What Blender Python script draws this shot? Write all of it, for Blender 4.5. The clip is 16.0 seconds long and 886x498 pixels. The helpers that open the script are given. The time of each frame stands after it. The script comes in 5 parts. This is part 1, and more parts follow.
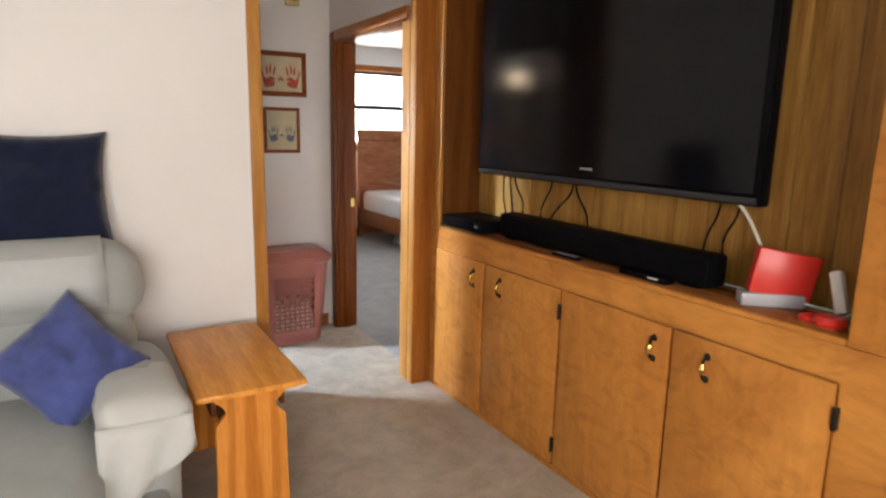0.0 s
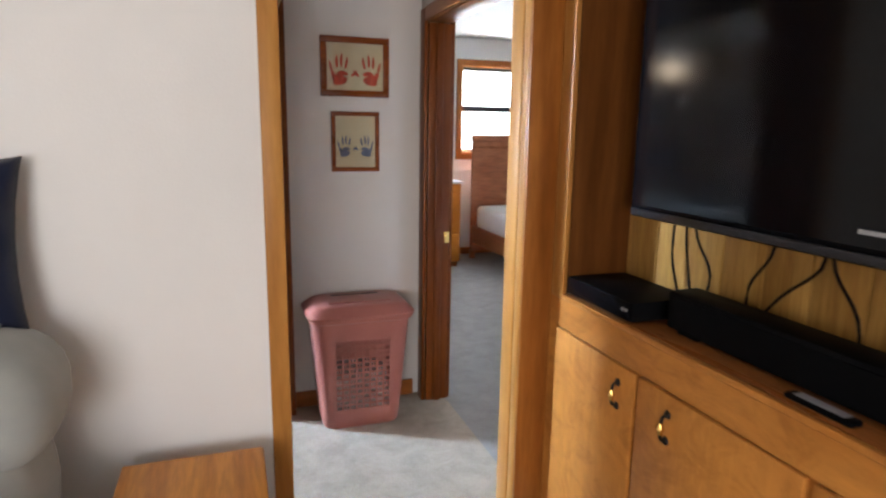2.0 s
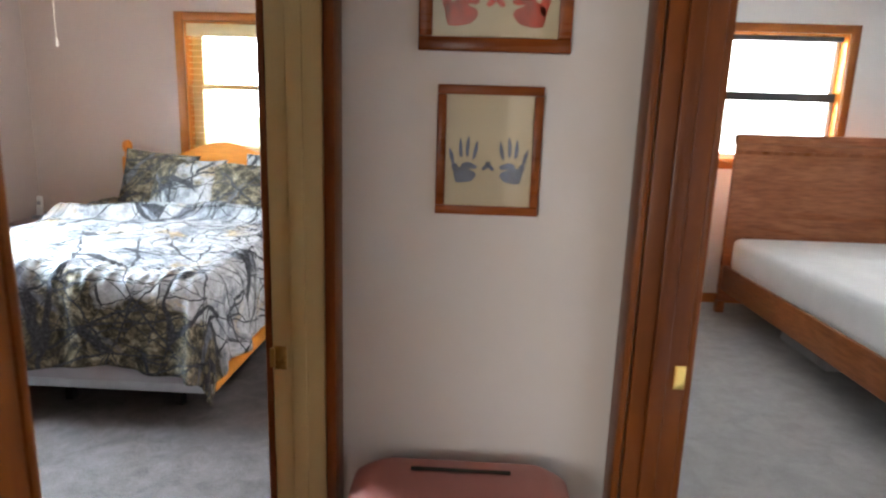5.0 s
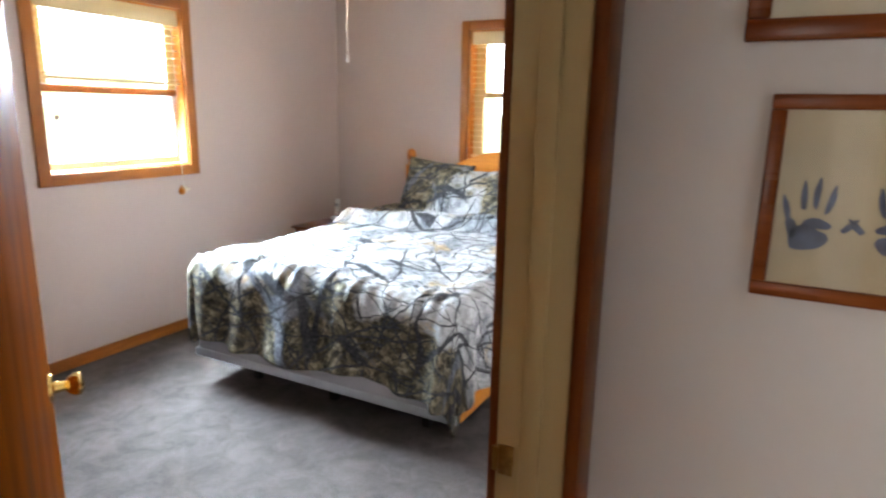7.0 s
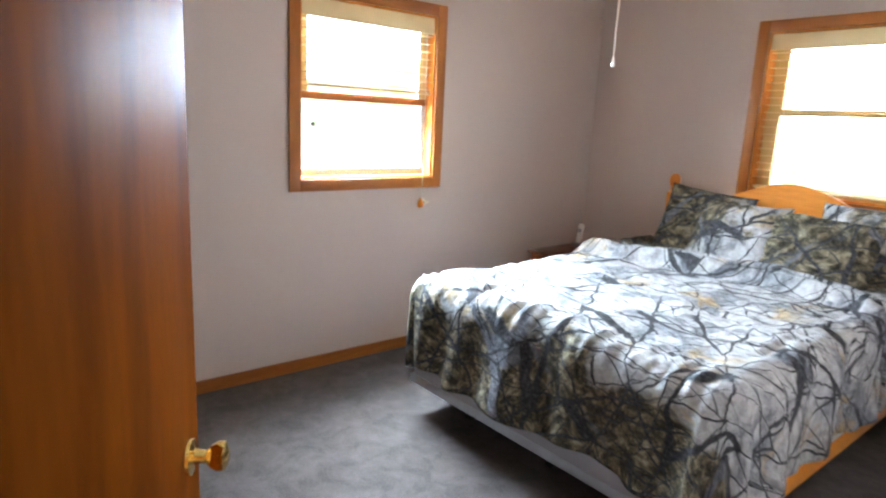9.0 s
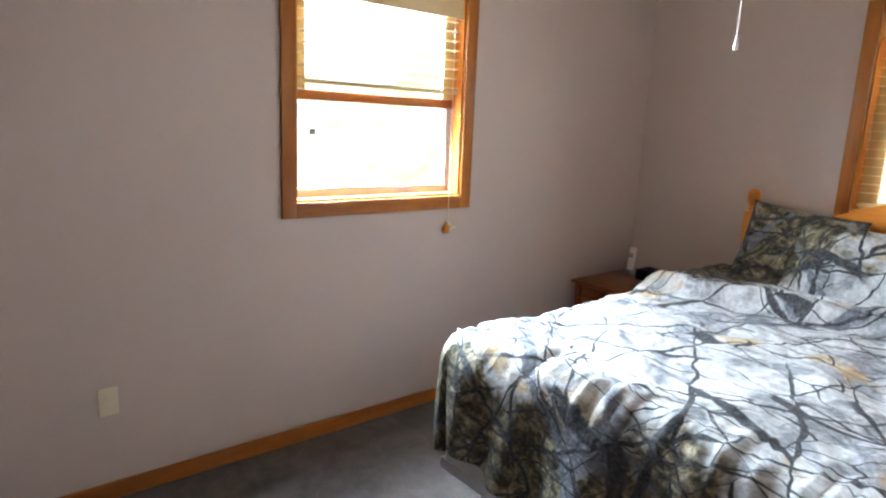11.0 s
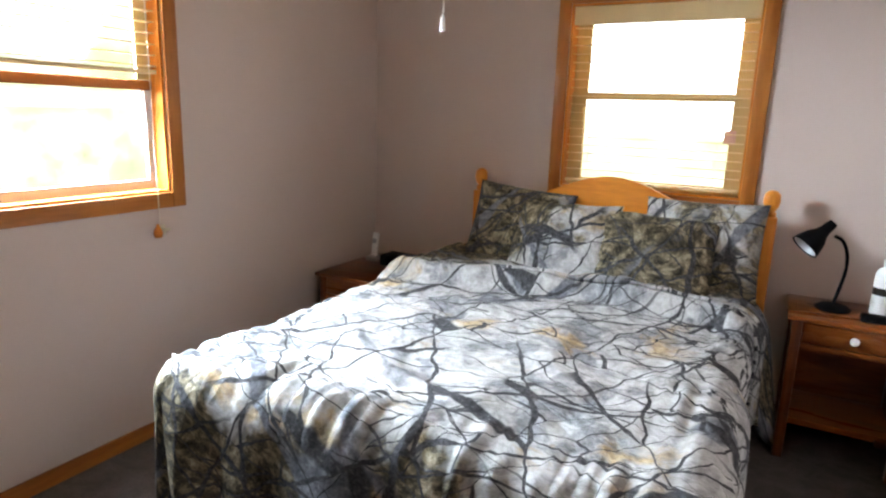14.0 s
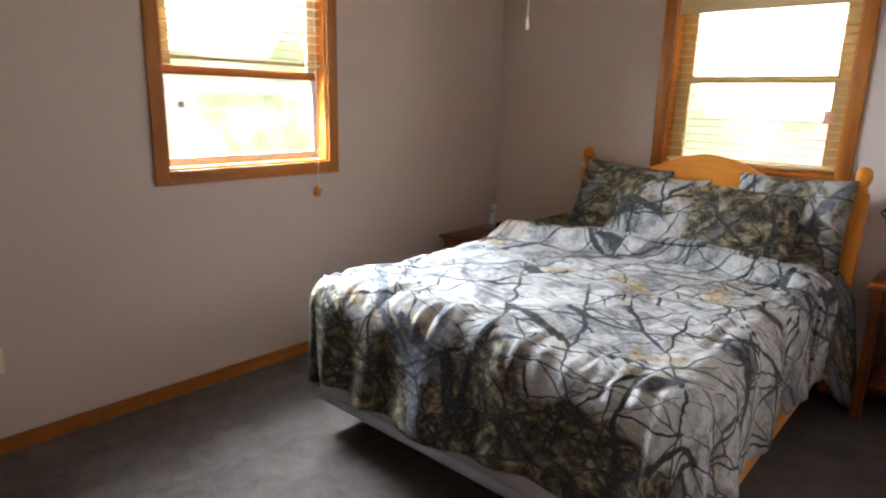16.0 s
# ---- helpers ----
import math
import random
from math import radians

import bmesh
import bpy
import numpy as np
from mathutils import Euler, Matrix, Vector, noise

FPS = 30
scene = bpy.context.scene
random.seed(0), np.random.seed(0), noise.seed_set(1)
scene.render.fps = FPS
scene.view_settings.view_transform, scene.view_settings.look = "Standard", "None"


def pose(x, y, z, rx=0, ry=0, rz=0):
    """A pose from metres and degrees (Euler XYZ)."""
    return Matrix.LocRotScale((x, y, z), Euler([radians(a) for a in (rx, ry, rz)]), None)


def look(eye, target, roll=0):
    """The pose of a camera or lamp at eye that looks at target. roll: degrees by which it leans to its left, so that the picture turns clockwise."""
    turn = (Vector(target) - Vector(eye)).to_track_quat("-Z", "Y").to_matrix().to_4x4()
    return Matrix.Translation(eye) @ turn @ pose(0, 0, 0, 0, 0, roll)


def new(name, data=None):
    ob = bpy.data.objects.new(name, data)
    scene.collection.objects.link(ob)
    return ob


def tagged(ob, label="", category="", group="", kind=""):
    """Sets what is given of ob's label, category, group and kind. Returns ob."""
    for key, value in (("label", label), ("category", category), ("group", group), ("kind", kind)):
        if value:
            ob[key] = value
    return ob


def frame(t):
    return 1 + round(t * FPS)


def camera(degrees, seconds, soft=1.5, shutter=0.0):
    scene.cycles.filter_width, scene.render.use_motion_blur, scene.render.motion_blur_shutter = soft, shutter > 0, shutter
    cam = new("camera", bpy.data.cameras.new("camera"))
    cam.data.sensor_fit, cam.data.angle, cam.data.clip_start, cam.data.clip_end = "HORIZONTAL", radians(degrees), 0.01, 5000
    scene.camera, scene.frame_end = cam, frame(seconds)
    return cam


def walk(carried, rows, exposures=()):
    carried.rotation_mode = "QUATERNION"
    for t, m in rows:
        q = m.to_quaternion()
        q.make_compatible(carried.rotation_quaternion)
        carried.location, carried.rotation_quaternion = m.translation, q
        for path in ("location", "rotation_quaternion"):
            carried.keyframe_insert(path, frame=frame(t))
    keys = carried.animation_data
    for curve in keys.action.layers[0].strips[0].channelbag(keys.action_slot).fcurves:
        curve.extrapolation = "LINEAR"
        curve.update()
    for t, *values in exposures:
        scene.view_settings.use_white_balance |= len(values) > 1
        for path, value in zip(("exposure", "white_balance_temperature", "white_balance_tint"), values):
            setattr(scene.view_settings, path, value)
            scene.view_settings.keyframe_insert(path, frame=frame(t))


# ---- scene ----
cam = camera(71.3, 16.0, soft=2.3, shutter=0.4)
PATH = [
    (0, (0.417, 0.311, 1.461), (1.421, 1.998, 1.085), 1.3),
    (0.5, (0.574, 0.565, 1.478), (1.515, 2.290, 1.105), 1.5),
    (1, (0.728, 0.862, 1.502), (1.593, 2.625, 1.124), 1.2),
    (1.5, (0.870, 1.111, 1.502), (1.640, 2.918, 1.128), 1.2),
    (2, (1.040, 1.370, 1.509), (1.678, 3.227, 1.129), 0.9),
    (2.5, (1.160, 1.676, 1.515), (1.694, 3.564, 1.130), 0.7),
    (3, (1.319, 1.982, 1.516), (1.709, 3.905, 1.126), 0.7),
    (5.5, (1.625, 3.290, 1.520), (1.400, 5.230, 1.090), 1.5),
    (6, (1.593, 3.415, 1.552), (1.174, 5.318, 1.101), 0.9),
    (6.5, (1.567, 3.505, 1.552), (0.902, 5.340, 1.113), 1.0),
    (7, (1.550, 3.540, 1.556), (0.635, 5.265, 1.124), 1.1),
    (7.5, (1.533, 3.565, 1.554), (0.409, 5.165, 1.136), 1.6),
    (8, (1.477, 3.673, 1.558), (0.183, 5.142, 1.148), 2.1),
    (8.5, (1.344, 3.802, 1.545), (-0.066, 5.161, 1.140), 2.5),
    (9, (1.215, 3.962, 1.540), (-0.293, 5.212, 1.134), 2.8),
    (9.5, (1.063, 4.093, 1.540), (-0.510, 5.261, 1.139), 2.8),
    (12, (0.328, 4.468, 1.551), (-1.058, 5.857, 1.163), 2.0),
    (12.5, (0.363, 4.517, 1.556), (-0.908, 6.012, 1.170), 1.8),
    (13, (0.376, 4.572, 1.568), (-0.756, 6.173, 1.173), 1.8),
    (13.5, (0.406, 4.588, 1.575), (-0.595, 6.270, 1.166), 1.9),
    (14, (0.439, 4.612, 1.568), (-0.487, 6.332, 1.141), 1.9),
    (14.5, (0.514, 4.582, 1.560), (-0.430, 6.288, 1.113), 1.6),
    (15, (0.659, 4.476, 1.536), (-0.390, 6.119, 1.088), 1.4),
    (15.5, (0.781, 4.359, 1.542), (-0.395, 5.909, 1.076), 1.1),
    (16, (0.932, 4.237, 1.534), (-0.362, 5.689, 1.067), 1.4),
]
walk(cam, [(t, look(eye, target, roll)) for t, eye, target, roll in PATH], [
    (0, 0.1, 6650, 10), (1, 0.05, 6400, 10), (3, -0.1, 6150, 10), (5.5, 0.0, 6650, 10), (7, -0.05, 6650, 10), (8, -0.1, 6600, 10),
    (9, -0.35, 6550, 10), (9.5, -0.45, 6600, 10), (12, -0.88, 6850, 12), (14, -0.93, 7250, 14), (15, -1.03, 7450, 15), (16, -1.18, 7500, 15)])

# ---------------------------------------------------------------- light
world = bpy.data.worlds.new("sky")
scene.world = world
world.use_nodes = True
wn = world.node_tree.nodes
sky = wn.new("ShaderNodeTexSky")
sky.sky_type, sky.sun_disc = "NISHITA", False
sky.sun_elevation, sky.sun_rotation = radians(48), radians(200)
world.node_tree.links.new(sky.outputs[0], wn["Background"].inputs[0])
wn["Background"].inputs[1].default_value = 0.15
sun = new("sun", bpy.data.lights.new("sun", "SUN"))
sun.data.energy, sun.data.angle, sun.data.color = 2.0, radians(1.0), (1, 0.95, 0.87)
sun.matrix_basis = look((4, -14, 16), (0, 0, 0))


def window_light(name, eye, target, w, h, watts, color=(1, 1, 1)):
    ob = new(name, bpy.data.lights.new(name, "AREA"))
    ob.data.shape, ob.data.size, ob.data.size_y = "RECTANGLE", w, h
    ob.data.energy, ob.data.color = watts, color
    ob.matrix_basis = look(eye, target)
    return ob


DAY = (0.90, 0.95, 1.0)
BLUE = (0.62, 0.80, 1.0)
window_light("window_light", (-2.68, 6.2, 2.26), (-1.2, 6.25, 0.65), 1.4, 1.35, 6400, BLUE)
window_light("window_light", (-0.23, 8.8, 2.05), (-0.5, 7.0, 0.9), 1.35, 1.4, 130, DAY)
window_light("window_light", (4.13, 8.72, 1.75), (4.13, 6, 1.0), 1.3, 1.3, 230, DAY)
window_light("window_light", (-0.6, -2.52, 1.5), (0.2, 2, 1.1), 2.2, 1.5, 150, (1.0, 0.96, 0.92))
# warm fill for the walls, added just below the ceiling bowl
bulb_fill = new("bulb_fill", bpy.data.lights.new("bulb_fill", "POINT"))
bulb_fill.data.energy, bulb_fill.data.color, bulb_fill.data.shadow_soft_size = 13, (1, 0.77, 0.54), 0.10
bulb_fill.location = (-0.45, 6.32, 2.09)


# ---------------------------------------------------------------- materials
class Mat:
    """Small helper to wire a principled material."""

    def __init__(self, name, rough=0.6, metal=0.0, spec=0.5):
        self.m = bpy.data.materials.new(name)
        self.m.use_nodes = True
        self.t = self.m.node_tree
        self.b = self.t.nodes["Principled BSDF"]
        self.b.inputs["Roughness"].default_value = rough
        self.b.inputs["Metallic"].default_value = metal
        self.b.inputs["Specular IOR Level"].default_value = spec

    def node(self, kind, **values):
        n = self.t.nodes.new(kind)
        for key, v in values.items():
            n.inputs[key.replace("_", " ")].default_value = v
        return n

    def link(self, a, b):
        self.t.links.new(a, b)

    def coords(self, scale=(1, 1, 1), rot=(0, 0, 0)):
        c, m = self.node("ShaderNodeTexCoord"), self.node("ShaderNodeMapping")
        m.inputs["Scale"].default_value = scale
        m.inputs["Rotation"].default_value = [radians(a) for a in rot]
        self.link(c.outputs["Object"], m.inputs["Vector"])
        return m.outputs[0]

    def noise(self, vec, scale, detail=4, rough=0.55, distort=0.0):
        n = self.node("ShaderNodeTexNoise", Scale=scale, Detail=detail, Roughness=rough, Distortion=distort)
        self.link(vec, n.inputs["Vector"])
        return n.outputs["Fac"]

    def ramp(self, fac, stops):
        n = self.node("ShaderNodeValToRGB")
        e = n.color_ramp.elements
        while len(e) < len(stops):
            e.new(0.5)
        for el, (at, c) in zip(e, stops):
            el.position = at
            el.color = (*c, 1) if len(c) == 3 else c
        self.link(fac, n.inputs[0])
        return n.outputs[0]

    def mix(self, fac, a, b, mode="MIX"):
        n = self.t.nodes.new("ShaderNodeMix")
        n.data_type, n.blend_type = "RGBA", mode
        for slot, v in ((0, fac), (6, a), (7, b)):
            if hasattr(v, "is_linked"):
                self.link(v, n.inputs[slot])
            else:
                n.inputs[slot].default_value = v if slot == 0 else (*v, 1)
        return n.outputs[2]

    def color(self, out):
        self.link(out, self.b.inputs["Base Color"])

    def bump(self, fac, strength=0.2, dist=0.01):
        n = self.node("ShaderNodeBump", Strength=strength, Distance=dist)
        self.link(fac, n.inputs["Height"])
        self.link(n.outputs[0], self.b.inputs["Normal"])


def plain(name, rgb, rough=0.5, metal=0.0, vary=0.12, scale=8.0, spec=0.5):
    m = Mat(name, rough, metal, spec)
    f = m.noise(m.coords(), scale, 5)
    lo, hi = [c * (1 - vary) for c in rgb], [min(1, c * (1 + vary)) for c in rgb]
    m.color(m.ramp(f, [(0.3, lo), (0.7, hi)]))
    m.bump(m.noise(m.coords(), scale * 14, 3), 0.08, 0.003)
    return m.m


def wood(name, light, dark, axis="z", grain=1.0, rough=0.38, figure=0.5, blotch=(0.35, 0.75), streak=0.75, swirl=0.0):
    """Varnished wood: long grain along an axis, broad figure and darker knots."""
    m = Mat(name, rough, spec=0.2)
    long, wide = 0.7, 9.0 * grain
    s = {"x": (long, wide, wide), "y": (wide, long, wide), "z": (wide, wide, long)}[axis]
    v = m.coords(s)
    fine = m.noise(m.coords([c * 7 for c in s]), 1.6, 4, 0.6)
    big = m.noise(v, 0.9, 5, 0.6, 1.6)
    wave = m.node("ShaderNodeTexWave", Scale=0.55, Distortion=9.0, Detail=3.0, Detail_Scale=1.2)
    m.link(v, wave.inputs["Vector"])
    mid = [(a + b) / 2 for a, b in zip(light, dark)]
    c = m.ramp(big, [(blotch[0], dark), (0.55, mid), (blotch[1], light)])
    c2 = m.ramp(wave.outputs["Fac"], [(0.15, dark), (0.6, light)])
    c = m.mix(figure, c, c2)
    if swirl:
        s2 = m.noise(m.coords((1.0, 1.0, 1.7)), 4.5, 6, 0.7, 1.8)
        c = m.mix(swirl, c, m.mix(1.0, c, m.ramp(s2, [(0.36, (0.62, 0.52, 0.42)), (0.52, (1, 1, 1)), (0.68, (1.12, 1.08, 1.0))]), "MULTIPLY"))
    g = m.ramp(fine, [(0.35, (0.62, 0.58, 0.55)), (0.62, (1, 1, 1))])
    m.color(m.mix(streak, c, g, "MULTIPLY"))
    m.bump(fine, 0.10, 0.002)
    r = m.ramp(big, [(0.3, (rough * 0.8,) * 3), (0.7, (min(1, rough * 1.25),) * 3)])
    m.link(r, m.b.inputs["Roughness"])
    return m.m


def paint(name, rgb, rough=0.75):
    """Rolled wall paint with an orange-peel stipple and faint scuffs."""
    m = Mat(name, rough, spec=0.3)
    f = m.noise(m.coords(), 1.3, 6, 0.6)
    lo = [c * 0.95 for c in rgb]
    m.color(m.ramp(f, [(0.35, lo), (0.65, rgb)]))
    m.bump(m.noise(m.coords(), 130, 3), 0.16, 0.003)
    return m.m


def carpet(name, light, dark, trodden=0.55):
    m = Mat(name, 0.95, spec=0.1)
    big = m.noise(m.coords(), 7.0, 8, 0.72, 0.4)
    tuft = m.noise(m.coords(), 130, 4, 0.75)
    c = m.mix(trodden, m.ramp(big, [(0.38, dark), (0.62, light)]), m.ramp(tuft, [(0.3, dark), (0.7, light)]))
    m.color(c)
    add = m.node("ShaderNodeMath")
    add.operation = "MULTIPLY_ADD"
    m.link(tuft, add.inputs[0])
    add.inputs[1].default_value = 0.7
    m.link(big, add.inputs[2])
    m.bump(add.outputs[0], 0.8, 0.012)
    return m.m


def cloth(name, rgb, rough=0.9, weave=260, vary=0.18):
    m = Mat(name, rough, spec=0.2)
    m.b.inputs["Sheen Weight"].default_value = 0.25
    f = m.noise(m.coords(), 6, 6, 0.6)
    m.color(m.ramp(f, [(0.3, [c * (1 - vary) for c in rgb]), (0.7, [min(1, c * (1 + vary)) for c in rgb])]))
    m.bump(m.noise(m.coords(), weave, 2, 0.7), 0.35, 0.004)
    return m.m


def camouflage(name, shift=(0.0, 0.0), litter_at=0.55, shade_band=0.0):
    """Printed woodland cotton laid out along the cloth: pale bark patches between forking branches, leaf litter, twigs."""
    m = Mat(name, 0.85, spec=0.12)
    uv, mp = m.node("ShaderNodeTexCoord"), m.node("ShaderNodeMapping")
    mp.inputs["Location"].default_value = (shift[0], shift[1], 0)
    m.link(uv.outputs["UV"], mp.inputs["Vector"])
    v = mp.outputs[0]

    def warped(src, sc, amount):
        warp = m.node("ShaderNodeTexNoise", Scale=sc, Detail=3.0)
        m.link(src, warp.inputs["Vector"])
        w = m.node("ShaderNodeVectorMath")
        w.operation = "MULTIPLY_ADD"
        m.link(warp.outputs["Color"], w.inputs[0])
        w.inputs[1].default_value = (amount,) * 3
        m.link(src, w.inputs[2])
        return w.outputs[0]

    def maths(op, a, b):
        n = m.node("ShaderNodeMath")
        n.operation = op
        for k, x in enumerate((a, b)):
            if hasattr(x, "is_linked"):
                m.link(x, n.inputs[k])
            else:
                n.inputs[k].default_value = x
        return n.outputs[0]

    wob = warped(warped(v, 3.0, 0.16), 14.0, 0.020)
    soft = warped(v, 4.0, 0.25)
    pale = m.ramp(m.noise(soft, 22, 7, 0.72), [(0.30, (0.15, 0.147, 0.145)), (0.44, (0.29, 0.285, 0.28)), (0.62, (0.44, 0.43, 0.42))])
    grey = m.ramp(m.noise(soft, 30, 6, 0.75), [(0.34, (0.06, 0.062, 0.066)), (0.52, (0.17, 0.175, 0.185)), (0.68, (0.33, 0.33, 0.335))])
    ochre = m.ramp(m.noise(soft, 26, 6, 0.7), [(0.34, (0.13, 0.075, 0.028)), (0.54, (0.36, 0.25, 0.12)), (0.70, (0.55, 0.43, 0.27))])
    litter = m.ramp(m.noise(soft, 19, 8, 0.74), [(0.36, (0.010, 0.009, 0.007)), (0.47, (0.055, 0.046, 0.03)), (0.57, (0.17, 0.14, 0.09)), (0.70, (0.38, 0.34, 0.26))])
    tone = m.mix(m.ramp(m.noise(soft, 4.2, 5, 0.6), [(0.51, (0, 0, 0)), (0.58, (0.9, 0.9, 0.9))]), pale, grey)
    tone = m.mix(m.ramp(m.noise(warped(v, 2.0, 0.6), 3.1, 5, 0.62), [(0.57, (0, 0, 0)), (0.66, (0.8, 0.8, 0.8))]), tone, ochre)
    # pale bark, litter each 2.4 m; print that also paints the foot drop's shade
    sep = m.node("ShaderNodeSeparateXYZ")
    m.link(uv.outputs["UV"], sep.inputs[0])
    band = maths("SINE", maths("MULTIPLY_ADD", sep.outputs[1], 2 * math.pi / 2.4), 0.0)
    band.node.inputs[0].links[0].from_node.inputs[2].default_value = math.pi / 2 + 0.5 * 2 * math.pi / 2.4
    leafy = maths("MULTIPLY_ADD", band, shade_band)
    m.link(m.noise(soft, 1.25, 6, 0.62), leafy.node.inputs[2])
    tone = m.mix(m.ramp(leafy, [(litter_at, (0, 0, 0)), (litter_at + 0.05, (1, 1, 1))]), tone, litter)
    bark = m.ramp(m.noise(v, 60, 5, 0.75), [(0.35, (0.010, 0.010, 0.011)), (0.58, (0.05, 0.05, 0.054)), (0.74, (0.17, 0.165, 0.16))])
    limb = m.ramp(m.noise(v, 34, 6, 0.78), [(0.34, (0.04, 0.042, 0.047)), (0.55, (0.13, 0.135, 0.15)), (0.72, (0.28, 0.28, 0.29))])

    def branches(turn, stretch, scale, wide, cover, ink, tone):
        """A forking network of nearly straight strokes that swell, thin out and break off."""
        r = m.node("ShaderNodeMapping")
        r.inputs["Rotation"].default_value = (0, 0, radians(turn))
        m.link(wob, r.inputs["Vector"])
        q = m.node("ShaderNodeMapping")
        q.inputs["Scale"].default_value = (stretch[0], stretch[1], 1)
        m.link(r.outputs[0], q.inputs["Vector"])
        cell = m.node("ShaderNodeTexVoronoi", Scale=scale)
        cell.voronoi_dimensions, cell.feature = "2D", "DISTANCE_TO_EDGE"
        m.link(q.outputs[0], cell.inputs["Vector"])
        swell = maths("MULTIPLY_ADD", m.noise(r.outputs[0], 3.3, 3), 2.2)
        swell.node.inputs[2].default_value = -0.30
        line = maths("DIVIDE", cell.outputs["Distance"], maths("MAXIMUM", swell, 0.08))
        w = wide * scale
        mask = m.ramp(line, [(w * 0.72, (1, 1, 1)), (w, (0, 0, 0))])
        gate = m.ramp(m.noise(q.outputs[0], 1.7, 3), [(cover, (0, 0, 0)), (cover + 0.03, (1, 1, 1))])
        return m.mix(m.mix(1.0, mask, gate, "MULTIPLY"), tone, ink)

    tone = branches(32, (1.0, 0.34), 2.3, 0.034, 0.55, limb, tone)
    tone = branches(-48, (1.0, 0.30), 2.6, 0.030, 0.56, limb, tone)
    tone = branches(66, (1.0, 0.25), 3.4, 0.0085, 0.43, bark, tone)
    tone = branches(-28, (1.0, 0.22), 3.6, 0.0075, 0.45, bark, tone)
    tone = branches(24, (1.0, 0.16), 4.4, 0.0060, 0.44, bark, tone)
    tone = branches(84, (1.0, 0.16), 5.0, 0.0050, 0.45, bark, tone)
    tone = branches(-72, (1.0, 0.25), 8.5, 0.0032, 0.44, bark, tone)
    tone = branches(45, (1.0, 0.25), 10.0, 0.0028, 0.46, bark, tone)
    m.color(tone)
    m.bump(m.noise(warped(v, 3.0, 0.4), 11, 5, 0.6), 0.6, 0.03)
    return m.m


def glow(name, rgb, strength):
    m = Mat(name)
    m.b.inputs["Emission Color"].default_value = (*rgb, 1)
    m.b.inputs["Emission Strength"].default_value = strength
    return m.m


